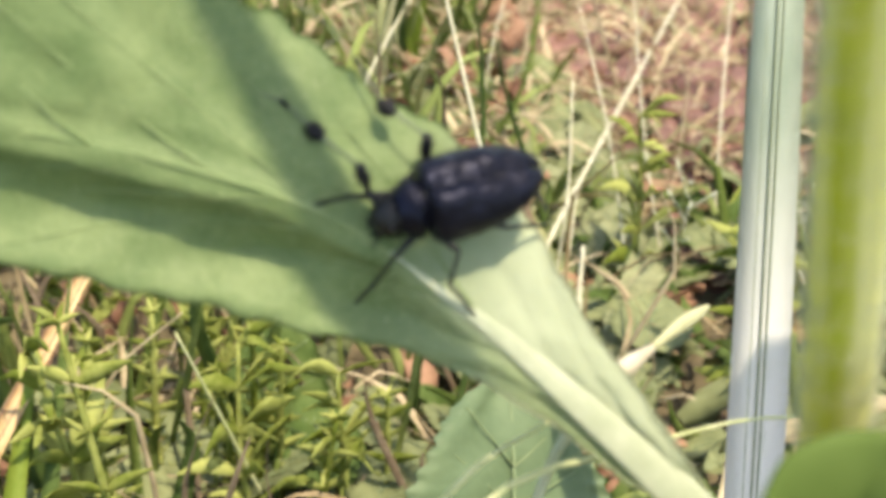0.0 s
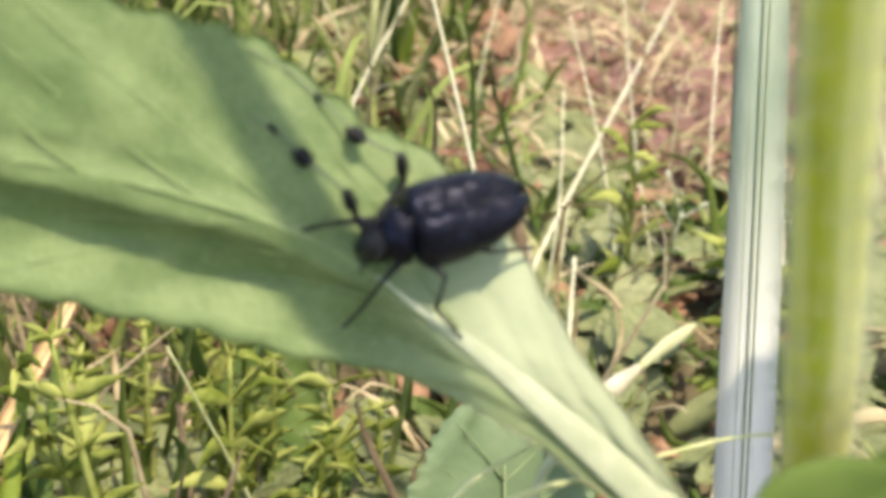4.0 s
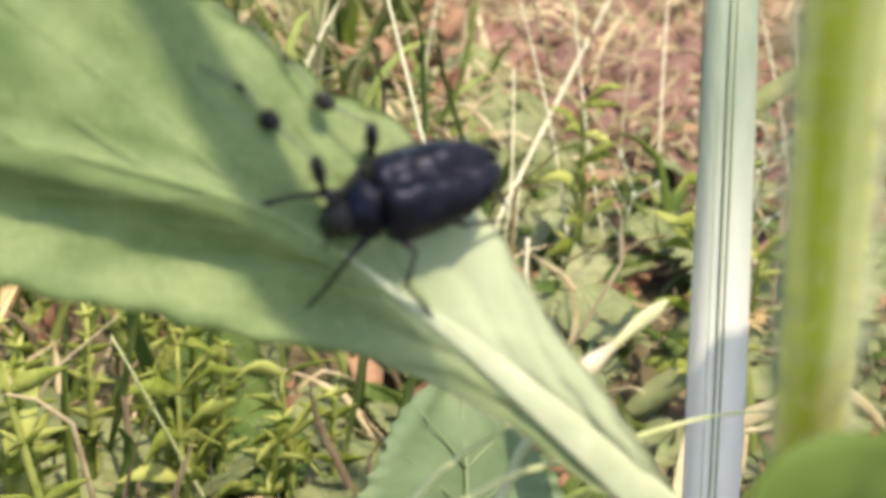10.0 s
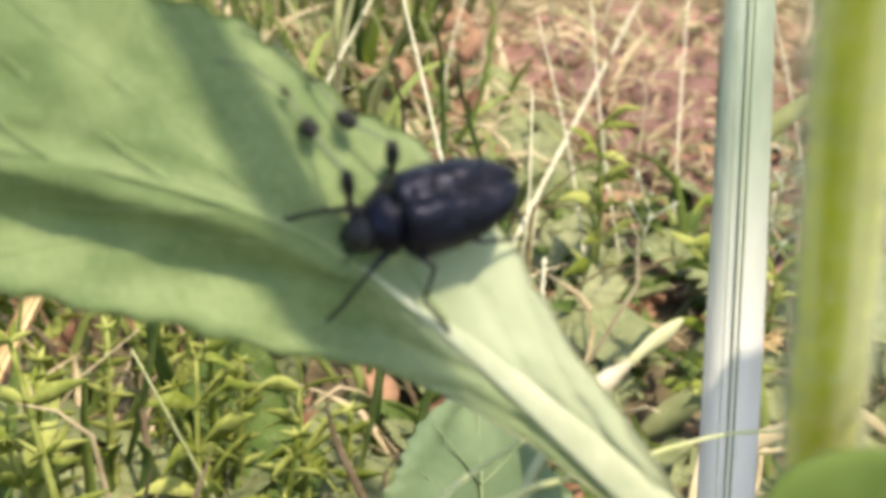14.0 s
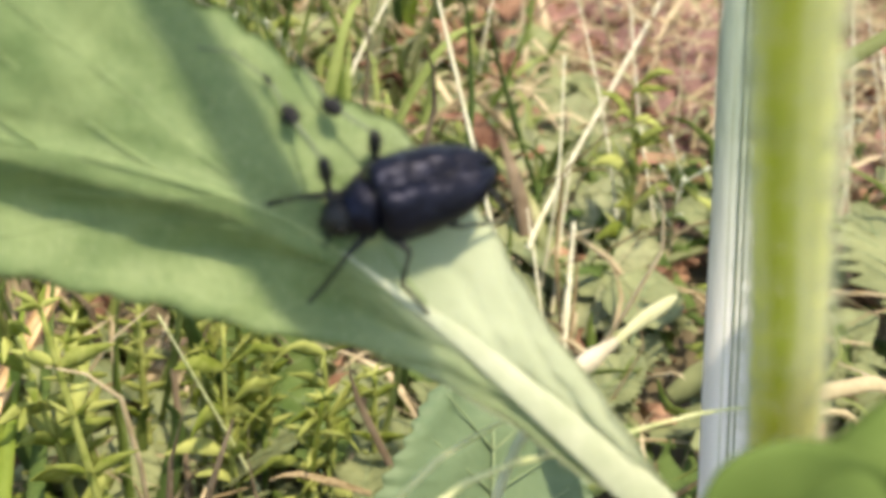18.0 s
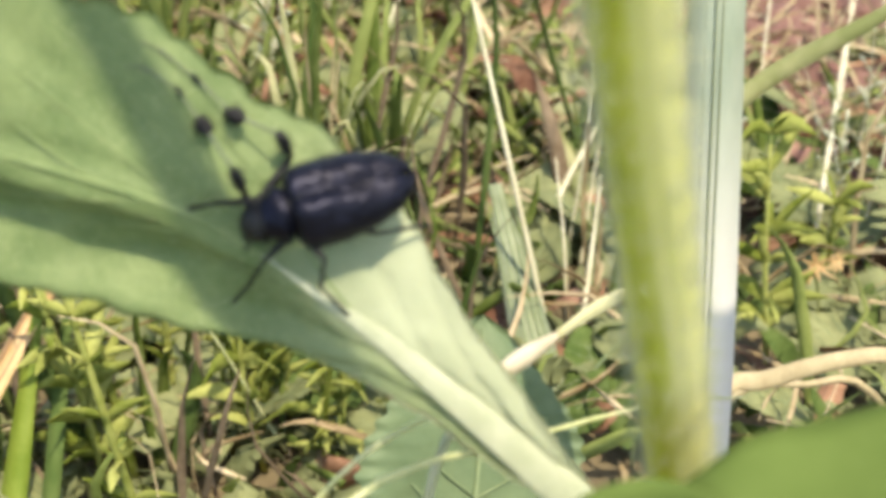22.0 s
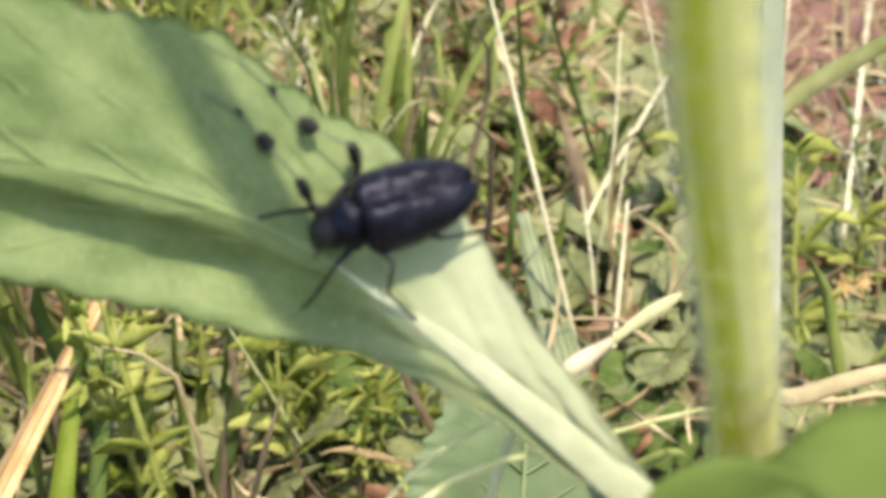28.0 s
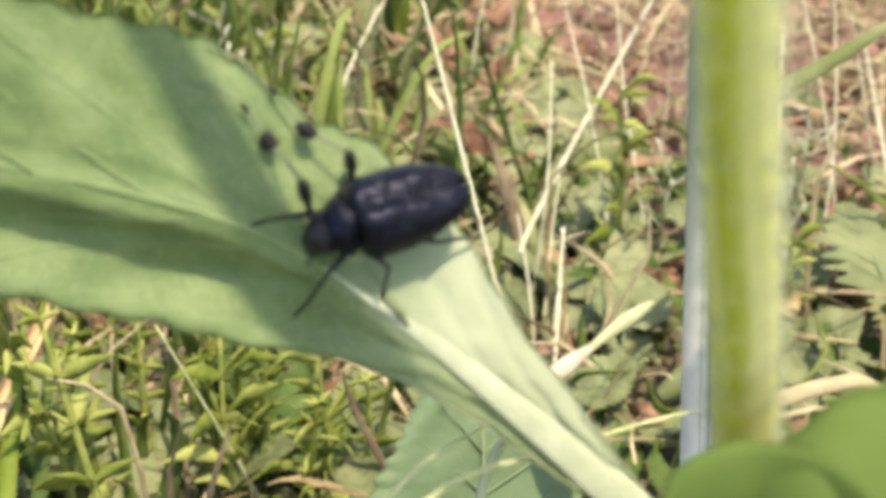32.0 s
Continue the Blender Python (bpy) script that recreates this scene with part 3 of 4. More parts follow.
def antennae(bug, head):
    loc = lambda *p: TO_BEETLE @ Vector(p)
    near = [Vector((8.7, 1.5, 0.7)) * 0.001, loc(-0.0113, 0.1165, 0.0815), loc(-0.0120, 0.1150, 0.0856), loc(-0.0166, 0.1205, 0.0876), loc(-0.0199, 0.1228, 0.0906),
            loc(-0.0243, 0.1240, 0.0926), loc(-0.0290, 0.1240, 0.0925), loc(-0.0330, 0.1230, 0.0900), loc(-0.0345, 0.1225, 0.0875)]
    far = [Vector((8.3, -1.5, 0.8)) * 0.001, loc(-0.0062, 0.1231, 0.0824), loc(-0.0066, 0.1205, 0.0871), loc(-0.0116, 0.1225, 0.0887), loc(-0.0160, 0.1250, 0.0925),
           loc(-0.0200, 0.1270, 0.0955), loc(-0.0240, 0.1275, 0.0970)]
    feelers = []
    for seed, line in ((11, near), (12, far)):
        an = part("antenna", limb(line[:2], (0.55, 0.45), 8, 4), M_BLACK2, bug, "long black antenna with dark hair tufts")
        for i, (a, b) in enumerate(zip(line[1:], line[2:])):
            r = (0.42, 0.16, 0.13, 0.11, 0.09, 0.08, 0.07)[i]
            part("segment", limb([a, b], (r, r, r * 1.5), 7, 4), M_BLACK2 if i == 0 else M_GREY, an)
        tuft("hair_tuft", line[1].lerp(line[2], 0.25), line[2], 0.0010, an, seed)
        d = (line[3] - line[2]).normalized()
        tuft("hair_tuft", line[3] - d * 0.0012, line[3] + d * 0.0012, 0.00125, an, seed + 5)
        d = (line[4] - line[3]).normalized()
        tuft("hair_tuft", line[4] - d * 0.0009, line[4] + d * 0.0006, 0.0004, an, seed + 9, 90)
        feelers.append((an, line[0]))
    return feelers


def legs(bug):
    loc = lambda *p: TO_BEETLE @ Vector(p)
    mm = lambda *p: Vector(p) * 0.001
    for root, knee, ankle, foot in (
            (mm(5.2, 2.2, -1.6), loc(-0.0086, 0.1122, 0.0756), loc(-0.0115, 0.1135, 0.0705), loc(-0.0134, 0.1134, 0.0684)),
            (mm(4.2, 2.4, -1.9), loc(-0.0016, 0.1118, 0.0762), loc(-0.0026, 0.1126, 0.0714), loc(0.0004, 0.1130, 0.0670)),
            (mm(-0.6, 2.6, -1.9), loc(0.0040, 0.1155, 0.0772), loc(0.0072, 0.1195, 0.0752), loc(0.0095, 0.1215, 0.0742)),
            (mm(5.2, -2.2, -1.6), loc(-0.0139, 0.1150, 0.0815), loc(-0.0172, 0.1162, 0.0800), loc(-0.0192, 0.1163, 0.0792)),
            (mm(2.2, -2.6, -1.9), loc(-0.0020, 0.1235, 0.0798), loc(-0.0032, 0.1240, 0.0790), loc(-0.0042, 0.1242, 0.0786)),
            (mm(-0.6, -2.6, -1.9), loc(0.0052, 0.1242, 0.0792), loc(0.0080, 0.1240, 0.0775), loc(0.0095, 0.1220, 0.0755))):
        leg = part("leg", limb([root, root.lerp(knee, 0.5) + mm(0, 0, 0.2), knee], (0.38, 0.5, 0.27)), M_BLACK2, bug)
        part("tibia", limb([knee, knee.lerp(ankle, 0.5), ankle], (0.25, 0.21, 0.28)), M_BLACK2, leg)
        part("tarsus", limb([ankle, ankle.lerp(foot, 0.5) + mm(0, 0, 0.1), foot], (0.2, 0.24, 0.2)), M_BLACK2, leg)


beetle_thing, feelers = beetle()

# ---- single plants and stalks round it ----
def low(points):
    """Points given over a ground of height 0, scaled from the camera's place onto the lower ground."""
    return [(x * SC, y * SC, GZ + z * SC) for x, y, z in points]


def stalk(name, points, radius, material, label, category="stalk", steps=14, tip=0.5, group=""):
    bm = tube(bmesh.new(), points, (radius, radius * 0.9, radius * tip), 8, steps)
    return tagged(part(name, bm, material), label, category, group)


def reed():
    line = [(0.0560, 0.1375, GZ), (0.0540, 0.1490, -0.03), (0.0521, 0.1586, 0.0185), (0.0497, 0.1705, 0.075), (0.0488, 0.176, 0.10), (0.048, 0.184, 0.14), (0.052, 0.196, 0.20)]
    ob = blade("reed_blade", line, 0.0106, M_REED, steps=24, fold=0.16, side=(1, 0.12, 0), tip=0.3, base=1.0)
    tagged(ob, "broad blue-green grass blade standing upright, sunlight on its lower part painted whitish", "grass")
    # sun glare on the lower blade is put into the colour as white
    lit_fade = [max(0.0, min(1.0, (0.066 - v.co.z) / 0.040)) for v in ob.data.vertices]
    ob.data.attributes.new("tone", "FLOAT", "POINT").data.foreach_set("value", lit_fade)
    for k in (-0.78, -0.62, -0.3, 0.0, 0.2, 0.34, 0.66, 0.82):
        bm = tube(bmesh.new(), [(x + k * 0.0053, y - 0.0001 + k * 0.0006 + 0.00085 * abs(k) - 0.00028, z) for x, y, z in line[:6]], (0.00019, 0.00019, 0.0001), 6, 24)
        part("rib", bm, M_WIDE, ob)

reed()
tagged(blade("side_blade", [(0.0540, 0.186, 0.0508), (0.0643, 0.190, 0.0586), (0.0762, 0.190, 0.0668), (0.0884, 0.190, 0.0751), (0.110, 0.190, 0.086)], 0.0034, M_GRASS2, steps=18, fold=0.2, tip=0.2, base=0.8, side=(0.3, 0.4, 0.8)), "narrow pale green grass blade slanting off the reed", "grass")
for pts in ([(0.118, 0.325, GZ), (0.1206, 0.3384, -0.058), (0.145, 0.425, -0.056), (0.1718, 0.5148, -0.058)], [(0.156, 0.32, GZ), (0.1608, 0.3358, -0.058), (0.182, 0.42, -0.055), (0.2031, 0.499, -0.058)], [(0.130, 0.325, GZ), (0.1206, 0.3384, -0.058)]):
    stalk("straw", pts, 0.0009, M_PALE, "thin bent straw stalk over the litter")
stalk("straw", [(0.0311, 0.3222, -0.0700), (0.0425, 0.3516, -0.0600), (0.0866, 0.4647, -0.0560), (0.1307, 0.5779, -0.0540), (0.1572, 0.6458, -0.0522)], 0.0009, M_PALE, "bleached straw stalk lying slanted over the litter")
stalk("straw", [(0.0332, 0.2700, GZ), (0.0254, 0.2809, -0.0489), (0.0173, 0.2922, -0.0164), (0.0092, 0.3034, 0.0161), (0.001, 0.315, 0.048)], 0.0008, M_PALE, "thin upright bleached straw stalk")
stalk("straw", [(-0.0325, 0.3800, -0.0800), (-0.0290, 0.3880, -0.0500), (-0.0222, 0.4074, -0.0296), (-0.0063, 0.4584, -0.0166), (0.0064, 0.4992, -0.0062)], 0.0006, M_PALE, "thin leaning bleached straw stalk")
stalk("straw", [(0.0384, 0.2610, GZ), (0.0425, 0.285, -0.060), (0.0465, 0.310, -0.040)], 0.0007, M_PALE, "hair-thin dry grass stalk")
stalk("meadow_grass", [(-0.035, 0.115, GZ), (-0.016, 0.100, 0.02), (-0.0025, 0.1075, 0.0443), (0.011, 0.1211, 0.0444), (0.022, 0.132, 0.043)], 0.0004, M_POD, "thin pale green grass stem crossing under the leaf")
stalk("meadow_grass", [(-0.03, 0.085, GZ), (-0.014, 0.0885, 0.03), (0.0019, 0.1006, 0.0496), (0.020, 0.1150, 0.0445), (0.0396, 0.1298, 0.0375), (0.055, 0.14, 0.03)], 0.0004, M_POD, "thin pale green grass stem crossing under the leaf")
sheath = tube(bmesh.new(), [(0.0600, 0.190, -0.040), (0.0660, 0.205, -0.0372), (0.0714, 0.215, -0.0362), (0.0783, 0.215, -0.0350), (0.0875, 0.215, -0.0309), (0.0975, 0.215, -0.0275), (0.108, 0.217, -0.0290), (0.125, 0.225, -0.050), (0.135, 0.23, GZ)], (0.0012, 0.0017, 0.0023, 0.0021, 0.0019, 0.0016, 0.0012), 12, 36, 0.45, up=(0.2, -0.6, 0.8))
tagged(part("dry_stalk", sheath, M_BEIGE), "broad beige dry leaf sheath bent sideways", "stalk")
stalk("dry_stalk", [(0.070, 0.220, -0.0490), (0.0790, 0.225, -0.0460), (0.0920, 0.225, -0.0450), (0.1060, 0.226, -0.0460), (0.13, 0.23, GZ)], 0.0010, M_BEIGE, "thin beige dry stalk under the bent sheath", tip=1.0)


def pod():
    thing = empty("grass_bud", Matrix.Translation((0.017, 0.1175, 0.053)))
    tagged(thing, "pale folded leaf bud on a thin pinkish stalk", "bud")
    o = Vector((0.017, 0.1175, 0.053))
    tip, base = Vector((0.0378, 0.146, 0.0463)) - o, Vector((0.0177, 0.1180, 0.0533)) - o
    neck = base.lerp(tip, 0.40)
    part("bud", tube(bmesh.new(), [base, base.lerp(neck, 0.5), neck], (0.0006, 0.0014, 0.0015, 0.0011, 0.0007), 10, 14, 0.7), M_BUD, thing, "pinkish-white swollen lower half")
    part("bract", tube(bmesh.new(), [neck, neck.lerp(tip, 0.4) + Vector((0, 0, 0.0004)), neck.lerp(tip, 0.8), tip], (0.0007, 0.0009, 0.0013, 0.0012, 0.0008, 0.0002), 10, 18, 0.5), M_BUDLEAF, thing, "pale folded bract with a pinkish neck")
    bm = tube(bmesh.new(), [base, base + Vector((-0.008, -0.004, -0.014)), base + Vector((-0.012, 0.0, -0.060)), base + Vector((-0.010, 0.004, -0.136))], (0.0008, 0.0006, 0.0005), 8, 12)
    part("stalk", bm, M_RIB, thing)


pod()
DRY_LINE = [(-0.1298, 0.1500, -0.0800), (-0.1127, 0.1900, -0.0528), (-0.0956, 0.2280, -0.0276), (-0.0853, 0.2514, -0.0118)]
ob = blade("dry_grass", DRY_LINE, 0.0084, M_ORANGE, steps=14, fold=0.14, tip=0.5, base=1.0, side=(1, -0.2, 0.1))
tagged(ob, "dry orange-brown grass blade, standing slanted", "grass")
for k in (-0.55, 0.1, 0.6):
    part("rib", tube(bmesh.new(), [(x + k * 0.0042, y - 0.0004 + 0.0004 * abs(k), z) for x, y, z in DRY_LINE], (0.00025, 0.0002), 5, 14), M_BROWN, ob)
WIDE_LINE = [(0.0310, 0.2463, -0.0800), (0.0290, 0.2520, -0.0720), (0.0231, 0.2757, -0.0610), (0.0173, 0.2993, -0.0500), (0.0145, 0.3110, -0.0446)]
ob = blade("wide_grass", WIDE_LINE, 0.0125, M_WIDE, steps=18, fold=0.16, tip=0.35, base=1.0, side=(1, 0.1, 0))
tagged(ob, "wide pale grey-green grass blade with fine ribs", "grass")
for k in (-0.6, -0.25, 0.1, 0.45, 0.75):
    part("rib", tube(bmesh.new(), [(x + k * 0.0058, y - 0.0006, z + 0.0004) for x, y, z in WIDE_LINE], (0.0003, 0.0003, 0.0002), 5, 16), M_BROADV, ob)


def ground_leaf(length, width, teeth=9, depth=0.12, cup=0.15, stalk_len=0.02, seed=0, material=M_BROAD, foot=None):
    """A toothed or lobed leaf on a thin stalk; it grows from the origin along +y."""
    rnd = random.Random(seed)
    rnd_turn = rnd.random()
    thing = empty("ground_leaf")
    na, nv = 7 * teeth + 2, 5
    top = []
    for i in range(na + 1):
        u = i / na
        w = width / 2 * (math.sin(math.pi * (0.06 + 0.94 * u) ** 0.72)) ** 0.75 * (1 + depth * (math.cos(math.tau * (u * teeth + 0.25 * rnd_turn)) * 0.8 + 0.7 * noise.noise((u * 4.0, seed * 3.1, 2.0))))
        for k in range(-nv, nv + 1):
            v = k / nv
            bend = math.sin(u * 2.0) * length * 0.10 + noise.noise((u * 3 + seed, v * 2, seed)) * width * 0.05
            top.append(Vector((w * v, stalk_len * 0.6 + length * u, 0.012 + bend + cup * abs(w * v) - 0.02 * length * math.sin(abs(v) * 9 + u * 14) * abs(v))))
    low = [p + Vector((0, 0, -0.0003)) for p in top]
    n, cols = len(top), 2 * nv + 1
    faces = []
    for i in range(na):
        for k in range(cols - 1):
            q = (i * cols + k, i * cols + k + 1, i * cols + cols + k + 1, i * cols + cols + k)
            faces += [q, tuple(n + j for j in q[::-1])]
        for k in (0, cols - 1):
            faces.append((i * cols + k, i * cols + cols + k, n + i * cols + cols + k, n + i * cols + k))
    b = stuff_mesh("leaf_blade", top + low, faces, material)
    b.parent = thing
    mid = lambda u: Vector((0, stalk_len * 0.6 + length * u, 0.0122 + math.sin(u * 2.0) * length * 0.10))
    part("midrib", tube(bmesh.new(), [mid(u) for u in (0, 0.3, 0.6, 0.95)], (length * 0.014, length * 0.004), 6, 10), M_BROADV, b)
    for u0 in (0.12, 0.28, 0.44, 0.6):
        for s in (-1, 1):
            e = mid(min(1, u0 + 0.2)) + Vector((s * width * 0.36 * math.sin(math.pi * (u0 + 0.18)), 0, cup * width * 0.36 * math.sin(math.pi * (u0 + 0.18)) + 0.0002))
            part("vein", tube(bmesh.new(), [mid(u0), mid(u0).lerp(e, 0.5) + Vector((0, 0, 0.0002)), e], (length * 0.006, length * 0.003), 5, 5), M_BROADV, b)
    part("leaf_stalk", tube(bmesh.new(), [foot or (0, -0.004, -0.004), (0, 0, 0.008), mid(0)], (0.0009, 0.0007), 6, 6), M_BROADV, thing)
    return thing


def stand(x, y, z=0, rx=0, ry=0, rz=0):
    return pose(x * SC, y * SC, GZ + z * SC, rx, ry, rz)


LEAF_WORDS = "toothed grey-green leaf close to the ground among grass"
edge_l, edge_r = Vector((-0.0130, 0.1700, 0.0010)), Vector((0.0400, 0.1985, -0.0330))
wide = (edge_r - edge_l).normalized()
facing = Vector((0.0, -0.62, 0.78))
facing = (facing - wide * facing.dot(wide)).normalized()
grow = facing.cross(wide)
shady_pose = Matrix((wide, grow, facing)).transposed().to_4x4()
shady_pose.translation = (edge_l + edge_r) / 2 - grow * 0.040 - facing * 0.016
shady = tagged(ground_leaf(0.052, 0.058, 15, 0.035, 0.04, 0.012, 1, M_SHADY, shady_pose.inverted() @ Vector((0.022, 0.160, GZ))), "rounded toothed bluish-green leaf under the big leaf", "leaf", "ground leaves")
shady.matrix_world = shady_pose
toothed = tagged(ground_leaf(0.034, 0.030, 11, 0.10, 0.12, 0.012, 1), LEAF_WORDS, "leaf", "ground leaves")
toothed.matrix_world = stand(-0.020, 0.225, 0, 8, 0, -40) @ Matrix.Scale(1.3, 4)
lobed = tagged(ground_leaf(0.040, 0.034, 7, 0.35, 0.15, 0.012, 2), "deeply lobed pale green leaf near bare soil", "leaf", "ground leaves")
lobed.matrix_world = stand(0.098, 0.195, 0.002, 12, 0, 8)
round_leaf = tagged(ground_leaf(0.030, 0.032, 8, 0.06, 0.1, 0.010, 3), LEAF_WORDS, "leaf", "ground leaves")
round_leaf.matrix_world = stand(0.022, 0.262, -0.006, 6, 0, 25) @ Matrix.Scale(SC, 4)
for src, x, y, z, rx, ry, rz, label in (
        (round_leaf, 0.004, 0.292, -0.006, 8, 0, -12, ""), 
        (round_leaf, 0.030, 0.205, -0.008, 4, -6, -30, ""), (toothed, 0.050, 0.205, -0.008, 4, 0, 30, LEAF_WORDS), (round_leaf, 0.066, 0.226, -0.006, 4, 12, -60, ""), (round_leaf, 0.036, 0.222, -0.008, 4, -8, 70, ""), (lobed, 0.070, 0.170, -0.004, 8, 0, -25, "feathery lobed grey-green leaf"), (lobed, 0.078, 0.215, 0.0, 14, 0, 35, ""), 
        (lobed, 0.112, 0.215, 0.0, 14, 0, -15, ""), (round_leaf, -0.030, 0.250, 0.0, 18, 0, 20, ""), (toothed, -0.050, 0.215, 0.0, 16, 0, -20, LEAF_WORDS),
        (round_leaf, -0.09, 0.26, 0.0, 20, 0, -30, "")):
    c = copy_thing(src, stand(x, y, z, rx, ry, rz) @ Matrix.Scale((0.62, 0.8, 0.7)[round(rz) % 3], 4))
    if label:
        tagged(c, label)

for src, x, y, z, rz, size in ((round_leaf, 0.0367, 0.4054, -0.0700, 20, 0.62),
        (round_leaf, 0.0665, 0.4176, -0.0700, -15, 0.66),
        (round_leaf, 0.0686, 0.3036, -0.0600, -20, 0.52),
        (round_leaf, 0.0683, 0.3902, -0.0700, 10, 0.52),
        (lobed, 0.1483, 0.3390, -0.0660, 15, 0.62),
        (lobed, 0.1128, 0.2975, -0.0620, -30, 0.5),
        (round_leaf, 0.0724, 0.3529, -0.0700, 40, 0.52),
        (toothed, 0.0554, 0.2661, -0.0600, -50, 0.5)):
    copy_thing(src, pose(x, y, z - 0.013, 9, 0, rz) @ Matrix.Translation((0, -0.03 * size, 0)) @ Matrix.Scale(size, 4))


def strew(sources, count, x0, x1, y0, y1, sizes, tilt, seed, keep=lambda x, y: True):
    """Copies of leaves over a stretch of ground, spread evenly at random, tipped to fit the camera's view."""
    rnd, placed = random.Random(seed), []
    for _ in range(count * 30):
        x, y = rnd.uniform(x0, x1), rnd.uniform(y0, y1)
        if len(placed) == count or not keep(x, y) or any(math.hypot(x - a, y - b) < 0.55 * math.sqrt((x1 - x0) * (y1 - y0) / count) for a, b in placed):
            continue
        placed.append((x, y))
        size = rnd.uniform(*sizes)
        copy_thing(rnd.choice(sources), pose(x, y, GZ + rnd.uniform(-0.004, 0.006), rnd.uniform(*tilt), rnd.uniform(-14, 14), rnd.uniform(-170, 170) if tilt[0] < 12 else rnd.uniform(-50, 50)) @ Matrix.Translation((0, -0.02 * size, 0)) @ Matrix.Scale(size, 4))


strew([round_leaf, round_leaf, toothed, lobed], 28, 0.025, 0.135, 0.24, 0.45, (0.32, 0.58), (2, 24), 41, lambda x, y: y < 0.50 - 0.6 * x)
strew([lobed, lobed, round_leaf], 8, 0.10, 0.19, 0.26, 0.42, (0.4, 0.62), (12, 40), 42)
strew([round_leaf, toothed, lobed], 12, -0.10, 0.015, 0.42, 0.62, (0.5, 0.9), (14, 50), 43)
strew([round_leaf, toothed], 26, -0.115, 0.01, 0.185, 0.30, (0.35, 0.6), (5, 35), 44)

for x, y, rx, rz, size in ((0.036, 0.474, 26, 12, 0.80), (0.062, 0.448, 20, -25, 0.72), (0.047, 0.500, 32, 30, 0.78), (-0.030, 0.555, 40, -10, 0.85), (0.020, 0.448, 24, -35, 0.7)):
    copy_thing(round_leaf, pose(x, y, GZ - 0.004, rx, 0, rz) @ Matrix.Translation((0, -0.02 * size, 0)) @ Matrix.Scale(size, 4))
pale_leaf = tagged(ground_leaf(0.034, 0.033, 7, 0.07, 0.10, 0.012, 8, M_PALELEAF), "broad pale green leaf lying open above the litter", "leaf", "ground leaves")
pale_leaf.matrix_world = pose(0.0425, 0.388, GZ - 0.003, 24, 0, 8) @ Matrix.Translation((0, -0.012, 0))
for x, y, rx, ry, rz, size in ((0.0665, 0.362, 26, -10, -30, 0.85), (0.0640, 0.300, 20, 8, 35, 0.72), (0.0480, 0.302, 16, -12, -55, 0.6), (0.0710, 0.335, 30, 6, 12, 0.7), (0.0600, 0.425, 30, 0, -18, 0.9)):
    copy_thing(pale_leaf, pose(x, y, GZ - 0.003, rx, ry, rz) @ Matrix.Translation((0, -0.012 * size, 0)) @ Matrix.Scale(size, 4))
# a shaded leaf: the shade is in its dark green colour
shade_leaf = tagged(ground_leaf(0.034, 0.030, 9, 0.05, 0.10, 0.012, 6, M_DARKG), "broad leaf among the weeds, its shade painted as dark green", "leaf", "ground leaves")
shade_leaf.matrix_world = pose(-0.0440, 0.262, GZ - 0.004, 42, 0, -12)
# dark copies added in place of the shade behind the bud
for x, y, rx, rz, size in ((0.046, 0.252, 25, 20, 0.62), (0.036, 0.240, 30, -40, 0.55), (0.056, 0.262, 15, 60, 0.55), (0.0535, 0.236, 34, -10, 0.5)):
    copy_thing(shade_leaf, pose(x, y, GZ - 0.004, rx, 0, rz) @ Matrix.Scale(size, 4))
copy_thing(shade_leaf, pose(-0.0285, 0.240, GZ - 0.004, 30, 8, 25) @ Matrix.Scale(0.8, 4))


def weed(height, whorls, seed):
    """A small upright weed with narrow leaves in rings."""
    rnd = random.Random(seed)
    thing = empty("weed")
    top = Vector((rnd.uniform(-0.006, 0.006), rnd.uniform(-0.006, 0.004), height))
    line = [Vector((0, 0, -0.003)), top * 0.5 + Vector((rnd.uniform(-0.003, 0.003), 0, 0)), top]
    part("weed_stem", tube(bmesh.new(), line, (0.0007, 0.0005, 0.0003), 6, 8), M_WEED, thing)
    pts = glide(line, 20)
    for w in range(whorls):
        u = 0.25 + 0.75 * w / (whorls - 1)
        p = pts[int(u * 20)]
        for k in range(rnd.choice((3, 4, 5))):
            a = rnd.uniform(0, math.tau)
            ln = rnd.uniform(0.0055, 0.0115) * (1.15 - 0.35 * u)
            d = Vector((math.cos(a), math.sin(a), rnd.uniform(0.2, 1.3)))
            droop = Vector((0, 0, -rnd.uniform(0.1, 0.6)))
            blade("weed_leaf", [p, p + d * ln * 0.5, p + (d + droop) * ln], ln * rnd.uniform(0.27, 0.42), M_WEED, thing, steps=5, fold=0.15, tip=0.05, thick=0.00015, base=0.3)
    return thing


rnd = random.Random(7)
kinds = [tagged(weed(h, n, s), "small yellow-green weed with narrow whorled leaves", "weed", "weeds") for h, n, s in ((0.044, 6, 1), (0.036, 5, 2), (0.05, 7, 3), (0.03, 5, 4))]
spots = [(-0.055, 0.140), (-0.030, 0.150), (-0.066, 0.19), (-0.016, 0.150), (-0.080, 0.205), (-0.036, 0.185), (0.062, 0.176), (0.078, 0.2), (0.046, 0.225), (-0.045, 0.285), (-0.06, 0.25)]
for i, (x, y) in enumerate(spots):
    if i < 4:
        kinds[i].matrix_world = stand(x, y, 0, 0, 0, i * 70) @ Matrix.Scale(SC, 4)
    else:
        copy_thing(kinds[i % 4], stand(x, y, -0.002, rnd.uniform(-12, 12), rnd.uniform(-12, 12), rnd.uniform(0, 360)))


